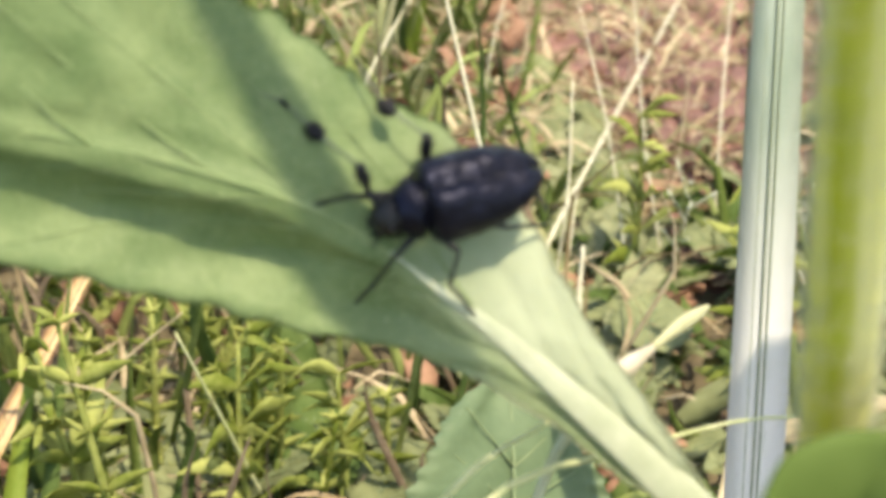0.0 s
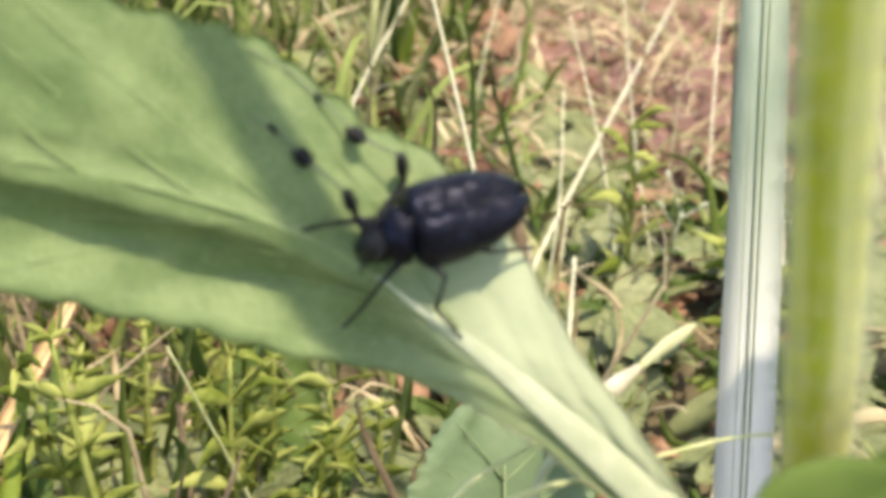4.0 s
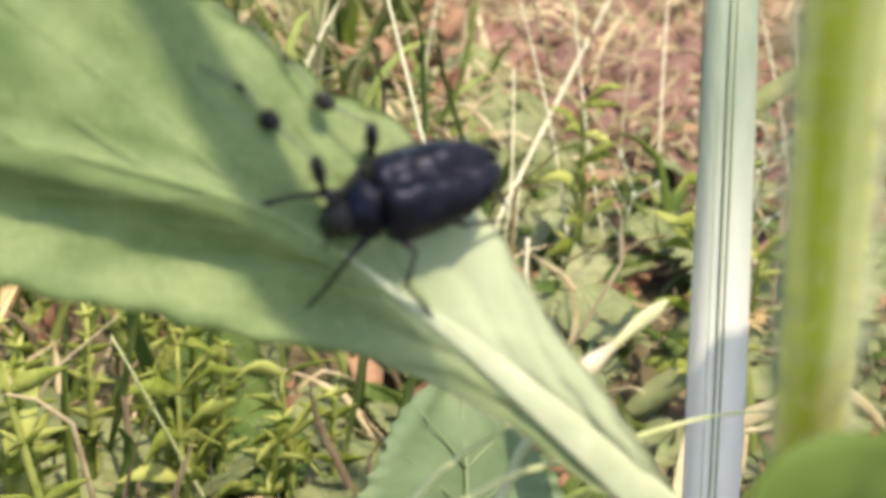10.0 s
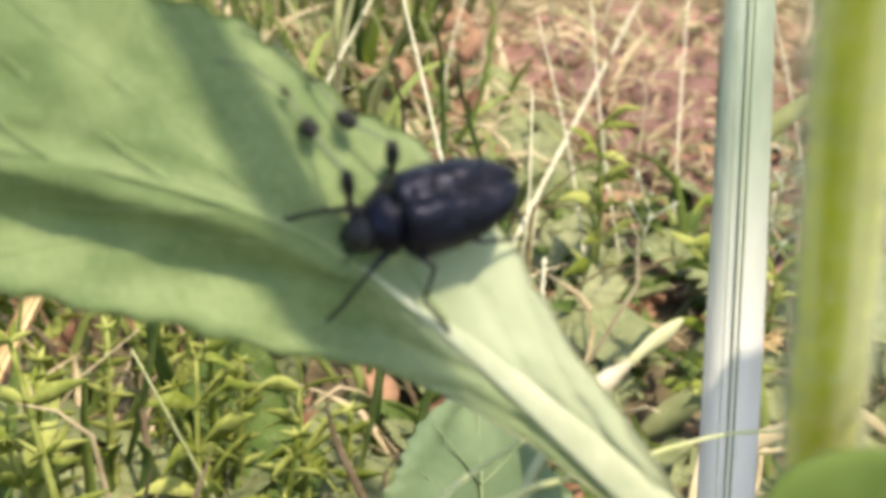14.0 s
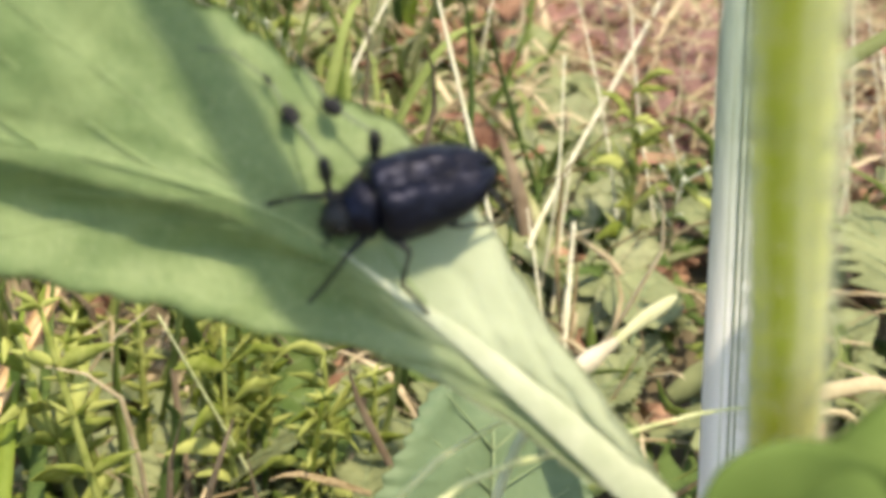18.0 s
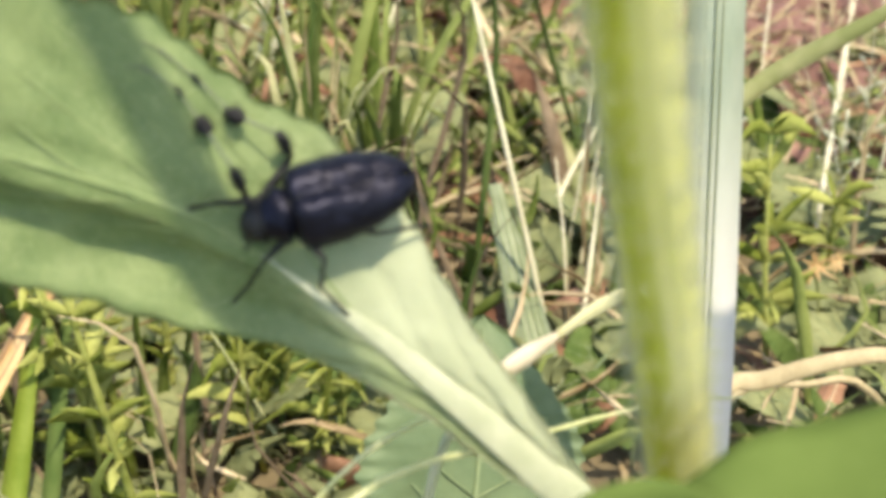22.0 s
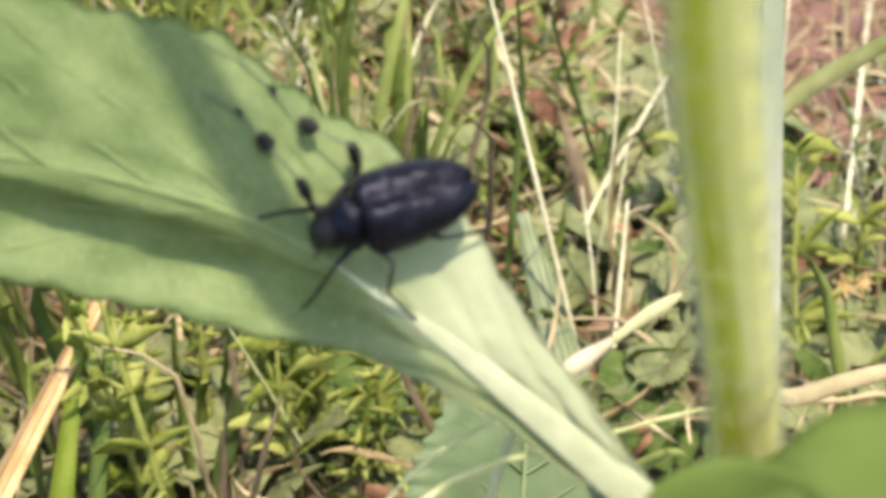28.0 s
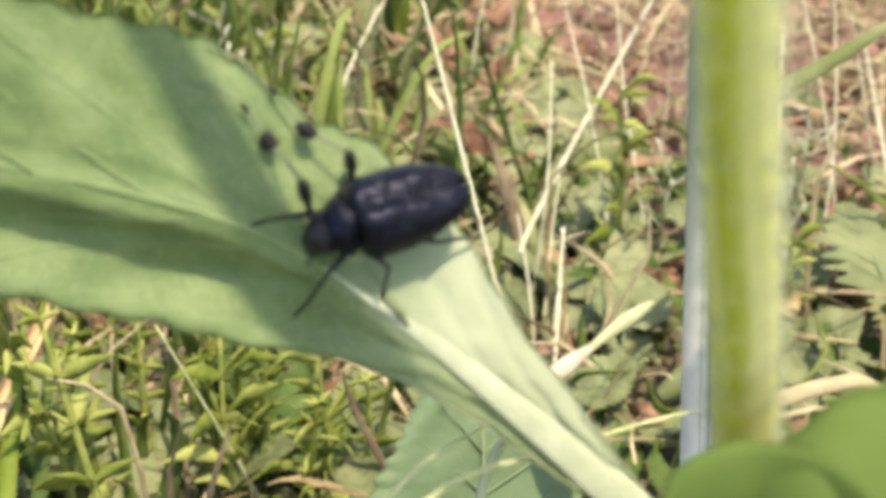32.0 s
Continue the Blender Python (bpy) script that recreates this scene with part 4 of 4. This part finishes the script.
def tall_weed(foot, bend, height, pairs, size, seed):
    """An upright weed: a pale stem with crossed pairs of lance-shaped leaves and a small bunch at the top."""
    rnd = random.Random(seed)
    thing = empty("tall_weed", Matrix.Translation(foot))
    line = [Vector((0, 0, -0.003)), Vector((bend[0] * 0.4, bend[1] * 0.3, height * 0.5)), Vector((bend[0], bend[1], height))]
    part("weed_stem", tube(bmesh.new(), line, (0.0012, 0.0010, 0.0006), 8, 12), M_WEED, thing, "pale green upright stem")
    pts = glide(line, 40)
    for k in range(pairs):
        u = 0.2 + 0.8 * k / (pairs - 1)
        p = pts[int(u * 40)]
        a0 = k * 1.57 + rnd.uniform(-0.4, 0.4)
        for j in range(2 if k < pairs - 1 else 5):
            a = a0 + j * (math.pi if k < pairs - 1 else 1.26) + rnd.uniform(-0.25, 0.25)
            ln = size * rnd.uniform(0.75, 1.2) * (1.0 if k < pairs - 1 else 0.55)
            rise = rnd.uniform(0.25, 0.9)
            d = Vector((math.cos(a), math.sin(a), rise)).normalized()
            tip = p + d * ln + Vector((0, 0, -0.25 * ln * rnd.random()))
            blade("weed_leaf", [p, p.lerp(tip, 0.45) + Vector((0, 0, 0.06 * ln)), tip], ln * rnd.uniform(0.27, 0.36), M_WEED, thing,
                  steps=7, fold=0.08, tip=0.04, thick=0.0001, base=0.25)
        if 0 < k < pairs - 1:
            for j in range(2):
                a = a0 + 1.57 + j * math.pi
                tip = p + Vector((math.cos(a), math.sin(a), 1.0)) * size * 0.4
                blade("weed_leaf", [p, p.lerp(tip, 0.5), tip], size * 0.13, M_WEED, thing, steps=5, fold=0.2, thick=0.00015, base=0.3)
    return tagged(thing, "upright yellow-green weed with paired lance-shaped leaves", "weed", "tall weeds")


for foot, bend, height, pairs, size, seed in (
        ((-0.070, 0.200, GZ), (-0.012, 0.014), 0.078, 6, 0.0125, 1), ((-0.046, 0.240, GZ), (0.001, 0.004), 0.064, 13, 0.0078, 2), ((-0.041, 0.245, GZ), (0.003, -0.003), 0.052, 11, 0.0075, 3),
        ((-0.051, 0.236, GZ), (-0.003, 0.002), 0.048, 10, 0.0078, 4), ((-0.088, 0.232, GZ), (0.004, 0.006), 0.056, 10, 0.0085, 5), ((-0.030, 0.228, GZ), (0.006, 0.0), 0.040, 7, 0.0095, 6),
        ((-0.062, 0.255, GZ), (0.002, 0.004), 0.052, 10, 0.0080, 7), ((-0.012, 0.236, GZ), (0.0, 0.004), 0.038, 6, 0.0095, 8), ((-0.079, 0.222, GZ), (-0.003, 0.003), 0.060, 11, 0.0085, 9),
        ((-0.073, 0.245, GZ), (0.003, 0.003), 0.058, 11, 0.0075, 10)):
    tall_weed(foot, bend[:2], height, pairs, size, seed)


def tuft_of_grass(n, height, width, seed, material):
    rnd = random.Random(seed)
    thing = empty("grass_tuft")
    for _ in range(n):
        a = rnd.uniform(0, math.tau)
        h = height * rnd.uniform(0.6, 1.15)
        out = Vector((math.cos(a), math.sin(a), 0)) * h * rnd.uniform(0.08, 0.5)
        p = Vector((rnd.uniform(-0.008, 0.008), rnd.uniform(-0.008, 0.008), -0.003))
        blade("grass_blade", [p, p + out * 0.25 + Vector((0, 0, h * 0.5)), p + out * 0.65 + Vector((0, 0, h * 0.85)), p + out + Vector((0, 0, h * rnd.uniform(0.7, 1.05)))],
              width * rnd.uniform(0.6, 1.2), material, thing, steps=8, fold=0.3, twist=rnd.uniform(-1, 1), side=(math.sin(a), -math.cos(a), 0))
    return thing


tufts = [tagged(tuft_of_grass(n, h, w, s, m), words, "grass", "grass tufts") for n, h, w, s, m, words in (
    (15, 0.075, 0.0021, 1, M_GRASS, "tuft of green meadow grass"), (13, 0.06, 0.0019, 2, M_GRASS, "tuft of green meadow grass"),
    (10, 0.055, 0.0024, 3, M_GRASS2, "tuft of pale drying grass"), (11, 0.065, 0.0027, 4, M_GRASS, "tuft of broad green grass"))]
spots = [(-0.010, 0.372), (-0.036, 0.335), (-0.002, 0.325), (-0.060, 0.36), (-0.03, 0.41), (-0.085, 0.33), (-0.012, 0.295), (-0.045, 0.305), (-0.075, 0.40), (0.0, 0.44),
         (-0.11, 0.38), (-0.02, 0.225), (-0.065, 0.235), (-0.09, 0.19), (-0.035, 0.205), (-0.10, 0.45), (-0.12, 0.29), (-0.04, 0.47)]
for i, (x, y) in enumerate(spots):
    if i < 4:
        tufts[i].matrix_world = stand(x, y, 0, 0, 0, i * 50) @ Matrix.Scale(SC, 4)
    else:
        copy_thing(tufts[i % 4], stand(x, y, -0.001, rnd.uniform(-10, 10), rnd.uniform(-10, 10), rnd.uniform(0, 360)))


for words, mat, width, pts in (
        ("wide dark green grass blade standing upright", M_DARKG, 0.0058, [(-0.0079, 0.3251, 0.0013), (-0.0065, 0.3163, 0.0269), (-0.0050, 0.3023, 0.0525)]),
        ("pale grass blade lying low", M_GRASS2, 0.0036, [(0.030, 0.225, 0.002), (0.022, 0.24, 0.014), (0.010, 0.262, 0.018)])):
    tagged(blade("tall_grass", low(pts), width * SC, mat, steps=14, fold=0.25, tip=0.1, base=0.9), words, "grass")

for words, mat, width, pts in (
        ("wide green grass blade standing upright", M_FRESH, 0.0085, [(-0.0090, 0.4930, -0.0800), (-0.0050, 0.4980, -0.0515), (0.0008, 0.4967, -0.0227), (0.006, 0.494, 0.004)]),
        ("bright green grass blade beside the dry one", M_FRESH, 0.0062, [(-0.1005, 0.1801, -0.0800), (-0.0981, 0.2001, -0.0570), (-0.0958, 0.2180, -0.0360), (-0.0933, 0.2375, -0.0134)]),
        ("narrow dark green grass blade", M_DARKG, 0.0044, [(-0.0912, 0.1821, -0.0800), (-0.0902, 0.2061, -0.0549), (-0.0892, 0.2280, -0.0318), (-0.0883, 0.2487, -0.0100)]),
        ("folded grey-brown dead leaf", M_DEAD, 0.0058, [(0.0381, 0.3511, -0.0740), (0.0326, 0.3596, -0.0525), (0.0270, 0.3680, -0.0370)])):
    tagged(blade("tall_grass", pts, width, mat, steps=14, fold=0.25, tip=0.1, base=0.9, side=(1, 0.1, 0)), words, "grass")

thin = [[(0.055, 0.235, 0), (0.05, 0.25, 0.03), (0.048, 0.27, 0.06)], [(0.045, 0.22, 0), (0.041, 0.24, 0.03), (0.035, 0.262, 0.055)], [(0.024, 0.205, 0), (0.028, 0.213, 0.03), (0.03, 0.23, 0.05)],
        [(0.085, 0.21, 0), (0.091, 0.225, 0.03), (0.092, 0.25, 0.07)], [(0.10, 0.235, 0), (0.096, 0.25, 0.03), (0.09, 0.27, 0.06)], [(0.07, 0.25, 0), (0.073, 0.27, 0.03), (0.08, 0.3, 0.05)],
        [(-0.03, 0.30, 0), (-0.02, 0.29, 0.02), (0.0, 0.275, 0.035)], [(0.06, 0.33, 0), (0.065, 0.33, 0.03), (0.075, 0.335, 0.05)],
        [(0.11, 0.30, 0.004), (0.09, 0.31, 0.008), (0.07, 0.315, 0.006)], [(0.16, 0.285, 0.006), (0.13, 0.29, 0.008), (0.10, 0.292, 0.006)], [(0.015, 0.30, 0), (0.02, 0.31, 0.03), (0.03, 0.33, 0.055)]]
for pts in ([(0.142, 0.406, GZ), (0.147, 0.43, -0.055), (0.15, 0.454, -0.03)], [(0.181, 0.404, GZ), (0.175, 0.415, -0.05), (0.169, 0.427, -0.02)], [(0.142, 0.377, GZ), (0.141, 0.375, -0.05), (0.137, 0.371, -0.02)],
            [(0.133, 0.392, GZ), (0.127, 0.391, -0.06), (0.118, 0.391, -0.035)], [(0.042, 0.314, GZ), (0.046, 0.335, -0.06), (0.051, 0.355, -0.04)], [(0.041, 0.289, GZ), (0.044, 0.3, -0.06), (0.046, 0.31, -0.04)],
            [(0.037, 0.289, GZ), (0.036, 0.30, -0.06), (0.033, 0.319, -0.04)]):
    stalk("thin_stalk", pts, 0.00045, M_PALE, "thin pale dry grass stalk", group="dry stalks")
for pts in ([(0.150, 0.441, GZ + 0.006), (0.18, 0.446, GZ + 0.01), (0.22, 0.448, GZ + 0.006)], [(0.155, 0.503, GZ + 0.006), (0.19, 0.505, GZ + 0.012), (0.23, 0.50, GZ + 0.006)], [(0.022, 0.399, GZ + 0.002), (0.033, 0.396, GZ + 0.011), (0.046, 0.395, GZ + 0.021)]):
    stalk("twig", pts, 0.0019, M_BROWN, "reddish-brown twig lying on the soil", "twig", tip=0.8, group="twigs")
stalk("thin_stalk", [(-0.040, 0.232, GZ), (-0.048, 0.228, -0.05), (-0.059, 0.222, -0.010)], 0.0005, M_POD, "thin yellow-green grass stalk among the weeds", group="dry stalks")
for pts in thin:
    stalk("thin_stalk", low(pts), 0.00045, M_PALE, "hair-thin dry grass stalk", group="dry stalks")


def sprig(m, seed, material, label, arms=7):
    """A thin flowering stalk with small pale florets."""
    rnd = random.Random(seed)
    thing = empty("flower_sprig", m)
    part("sprig_stem", tube(bmesh.new(), [(0, 0, -0.02), (0.001, 0, 0), (0.0, 0.002, 0.022)], (0.0004, 0.0003, 0.0002), 6, 8), M_GRASS2, thing)
    for k in range(arms):
        a, z = rnd.uniform(0, math.tau), 0.002 + 0.02 * k / arms
        d = Vector((math.cos(a), math.sin(a), rnd.uniform(0.5, 1.2))) * rnd.uniform(0.003, 0.006)
        f = part("floret", ball(tube(bmesh.new(), [Vector((0, 0, z)), Vector((0, 0, z)) + d * 0.6, Vector((0, 0, z)) + d], (0.0002, 0.00015), 5, 4), Vector((0, 0, z)) + d, (0.0004, 0.0004, 0.0012), d.to_track_quat("Z", "Y").to_matrix(), 8, 6), material, thing)
    return tagged(thing, label, "flower", "sprigs")


s1 = sprig(stand(-0.0444, 0.2717, 0.012) @ Matrix.Scale(SC, 4), 3, M_WHITE, "small sprig of pale white florets")
for x, y, rz in ((-0.036, 0.292, 80), (0.0795, 0.229, 150), (0.080, 0.214, 20), (-0.05, 0.31, 10), (0.09, 0.24, 100), (0.055, 0.225, 60)):
    copy_thing(s1, stand(x, y, 0.010, 6, -8, rz))
for x, y, rz in ((-0.0690, 0.386, 30), (-0.0660, 0.392, 200)):
    copy_thing(s1, pose(x, y, -0.052, 4, 6, rz) @ Matrix.Scale(1.15, 4))


def seed_star(foot, top, rays, reach, seed):
    """A dry stalk with a star of thin pointed bracts."""
    rnd = random.Random(seed)
    foot, top = Vector(foot), Vector(top)
    thing = empty("seed_head", Matrix.Translation(foot))
    t = top - foot
    part("stalk", tube(bmesh.new(), [(0, 0, -0.002), t * 0.5 + Vector((0.001, 0, 0)), t], (0.0006, 0.0005), 6, 8), M_GRASS2, thing)
    for k in range(rays):
        a = math.tau * k / rays + rnd.uniform(-0.3, 0.3)
        d = Vector((math.cos(a), 0.4 * math.sin(a) - 0.3, math.sin(a) * 0.8 + 0.2)).normalized() * reach * rnd.uniform(0.6, 1.1)
        blade("bract", [t, t + d * 0.5, t + d], 0.0011, M_ORANGE, thing, steps=5, fold=0.2, tip=0.1)
    return tagged(thing, "dry orange star-shaped seed head on a thin stalk", "flower")


seed_star((0.1105, 0.2830, GZ), (0.1070, 0.2860, -0.055), 9, 0.0075, 3)
seed_star((0.1180, 0.2900, GZ), (0.1160, 0.2950, -0.060), 7, 0.0055, 4)


def dead_leaf(m, length, width, material, label):
    verts, faces = blade_geometry([(0, 0, 0), (0, length * 0.4, length * 0.18), (length * 0.1, length, length * 0.1)], width, 8, 0.45, 0.5, (1, 0, 0.2), 0.05, 0.0003, 0.15)
    ob = stuff_mesh("dead_leaf", verts, faces, material)
    ob.matrix_world = m
    return tagged(ob, label, "leaf")


dead_leaf(pose(-0.001, 0.486, -0.072, 38, 10, -70), 0.013, 0.009, M_ORANGE, "curled yellow dead leaf")
dead_leaf(pose(-0.030, 0.2565, -0.074, 70, 0, 10), 0.0075, 0.0048, M_ORANGE, "small pinkish dry leaf tip")
dead_leaf(pose(0.030, 0.412, -0.066, -35, 10, 200), 0.034, 0.009, M_DEAD, "folded grey-brown dead leaf on the soil")
for x, y, rz in ((0.034, 0.275, 20), (0.045, 0.285, 120), (0.02, 0.262, 200), (-0.012, 0.318, 60), (0.03, 0.19, 140), (0.05, 0.262, 260), (-0.025, 0.3, 330), (0.0, 0.182, 30), (-0.03, 0.18, 100), (0.06, 0.3, 80)):
    dead_leaf(stand(x, y, 0.003, 20, 0, rz), 0.024, 0.011, M_BROWN, "curled reddish-brown dead leaf on the soil")


def clods():
    """Crumbs and clods of soil on the bare patch, each a piece of it."""
    rnd = random.Random(9)
    shapes = []
    for k in range(7):
        bm = bmesh.new()
        bmesh.ops.create_icosphere(bm, subdivisions=2, radius=1)
        for v in bm.verts:
            v.co *= 1 + 0.45 * noise.noise(v.co * 1.3 + Vector((k * 5, 0, 0))) + 0.16 * noise.noise(v.co * 4 + Vector((0, k * 3, 0)))
        me = bpy.data.meshes.new("clod")
        bm.to_mesh(me)
        bm.free()
        me.polygons.foreach_set("use_smooth", [True] * len(me.polygons))
        me.materials.append(M_SOIL)
        shapes.append(me)
    for n in range(300):
        x, y = rnd.gauss(0.15, 0.06), rnd.gauss(0.50, 0.065)
        r = rnd.uniform(0.0025, 0.0095)
        ob = new("clod", shapes[n % 7])
        ob.parent = bare_soil
        ob.matrix_world = pose(x, y, GZ + patch(x, y) + r * 0.15, 0, 0, rnd.uniform(0, 360)) @ Matrix.Diagonal((r * rnd.uniform(0.8, 1.4), r, r * 0.75, 1))

clods()


# ---- litter and fine growth ----
def litter(name, count, region, length, width, lift, material, label, category, seed, upright=0.15, steps=4, single=False):
    """Many small blades strewn over a region, region(rnd) -> (x, y); single: each one a thing of its own."""
    rnd = random.Random(seed)
    verts, faces = [], []
    for _ in range(count):
        x, y = region(rnd)
        a = rnd.uniform(0, math.tau)
        x, y, ln = x * SC, y * SC, length * SC * rnd.uniform(0.4, 1.4)
        rise = ln * rnd.uniform(-0.1, 1.0) * upright
        p = Vector((x, y, GZ + rnd.uniform(0, lift) * SC - 0.003))
        d = Vector((math.cos(a), math.sin(a), 0)) * ln * (1 - upright * 0.5)
        bow = Vector((rnd.uniform(-0.2, 0.2), rnd.uniform(-0.2, 0.2), rnd.uniform(0, 0.2))) * ln
        v, f = blade_geometry([p, p + d * 0.5 + bow + Vector((0, 0, rise * 0.6)), p + d + Vector((0, 0, rise))], width * SC * rnd.uniform(0.5, 1.5), steps, 0.3, rnd.uniform(-2, 2), None, 0.2, 0.0001)
        if single:
            tagged(stuff_mesh(name, v, f, material), label, category, label)
            continue
        k = len(verts)
        verts += v
        faces += [tuple(k + j for j in q) for q in f]
    if verts:
        tagged(stuff_mesh(name, verts, faces, material), label, category, kind="stuff")


def box(x0, x1, y0, y1):
    return lambda r: (r.uniform(x0, x1), r.uniform(y0, y1))


litter("dry_litter", 600, box(0.015, 0.17, 0.26, 0.50), 0.030, 0.0010, 0.012, M_STRAW, "tangled dry straw litter on bare soil", "litter", 21, 0.25)
litter("dry_litter", 900, box(-0.16, 0.17, 0.13, 0.5), 0.028, 0.0011, 0.012, M_STRAW, "dry straw bits between the weeds", "litter", 22, 0.4)
litter("grass", 1500, box(-0.17, 0.03, 0.24, 0.56), 0.036, 0.0022, 0.006, M_GRASS, "short green grass", "grass", 23, 1.0)
litter("grass", 150, box(-0.13, 0.11, 0.14, 0.28), 0.026, 0.0017, 0.006, M_GRASS, "short green grass and weeds", "grass", 24, 1.0)
litter("grass", 500, box(0.0, 0.2, 0.25, 0.6), 0.035, 0.0010, 0.004, M_GRASS2, "thin pale grass stems", "grass", 25, 0.55)
litter("low_leaves", 70, box(-0.12, 0.02, 0.125, 0.26), 0.009, 0.0019, 0.012, M_WEED, "small green weed leaves close to the soil", "weed", 28, 0.8)
litter("low_leaves", 120, box(-0.03, 0.12, 0.15, 0.30), 0.013, 0.005, 0.010, M_BROAD, "small grey-green leaves close to the soil", "weed", 29, 0.5)
litter("upright_grass", 70, box(-0.12, 0.0, 0.13, 0.24), 0.045, 0.0017, 0.006, M_GRASS, "thin upright grass blade among the weeds", "grass", 30, 1.6, single=True)
litter("dead_grass", 110, box(-0.12, 0.01, 0.13, 0.24), 0.036, 0.0012, 0.006, M_DEAD, "brown dead grass stalk standing among the weeds", "grass", 33, 1.5, single=True)
litter("dark_grass", 40, box(-0.12, 0.03, 0.14, 0.25), 0.042, 0.0024, 0.006, M_DARKG, "dark green upright grass blade among the weeds", "grass", 34, 1.5, single=True)
litter("low_leaves", 300, box(-0.09, 0.01, 0.118, 0.19), 0.012, 0.0042, 0.004, M_BROAD, "small broad weed leaves covering the soil", "weed", 36, 0.5)
litter("dry_litter", 260, box(-0.06, 0.03, 0.25, 0.42), 0.032, 0.0013, 0.020, M_STRAW, "tangled dry straw in the grass", "litter", 37, 0.7)
litter("dead_leaves", 160, box(-0.05, 0.03, 0.25, 0.40), 0.014, 0.004, 0.022, M_BROWN, "reddish dead leaf bits caught in the grass", "litter", 38, 0.6)
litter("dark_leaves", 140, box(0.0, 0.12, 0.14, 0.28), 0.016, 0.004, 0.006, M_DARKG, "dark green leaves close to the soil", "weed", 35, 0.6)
litter("straw", 110, box(-0.11, 0.12, 0.14, 0.34), 0.04, 0.0009, 0.006, M_STRAW, "thin dry straw standing among the weeds", "straw", 31, 1.4, single=True)
litter("dead_leaves", 420, box(-0.15, 0.16, 0.14, 0.4), 0.013, 0.005, 0.006, M_BROWN, "small dead brown leaves", "litter", 26, 0.3)

def around(r):
    """Anywhere in the meadow but close to the camera and the beetle's plant."""
    while True:
        a, d = r.uniform(0, math.tau), abs(r.gauss(0, 1.3))
        x, y = d * math.cos(a), 0.2 + d * math.sin(a)
        if math.hypot(x, y) > 0.13 and not (0.04 < y < 0.52 and abs(x) < 0.05 + 0.5 * y):
            return x, y


litter("meadow", 16000, around, 0.07, 0.005, 0.0, M_GRASS, "grass of the meadow round about", "grass", 27, 1.0, 3)
litter("dry_litter", 3000, around, 0.05, 0.003, 0.004, M_STRAW, "dry straw between the meadow grass", "litter", 39, 0.5, 3)


def motions():
    bug = TO_BEETLE.inverted()
    walk(beetle_thing, [(0, bug), (32, bug)])
    # the antennae sway about their bases: seconds and degrees
    axis = TO_BEETLE.to_3x3() @ Vector((0, -0.86, 0.51))
    near = [(0, 5.3), (3, 5), (6, 4), (9, 2), (13, -7), (17, -9), (18, -9), (19, -6.5), (21, -4.5), (25, -4.5), (28, 0), (29.5, -3), (32, -6.5)]
    far = [(0, -11), (1, -10), (3, 0), (6, -2), (9, -4), (13, -4), (17, -4), (18, -8), (19, 0), (21, 2), (23, 5), (25, 5), (28, 0), (30, 0), (32, -4)]
    for (feeler, root), sway in zip(feelers, (near, far)):
        walk(feeler, [(t, Matrix.Translation(root) @ Matrix.Rotation(radians(a), 4, axis) @ Matrix.Translation(-root)) for t, a in sway])


motions()
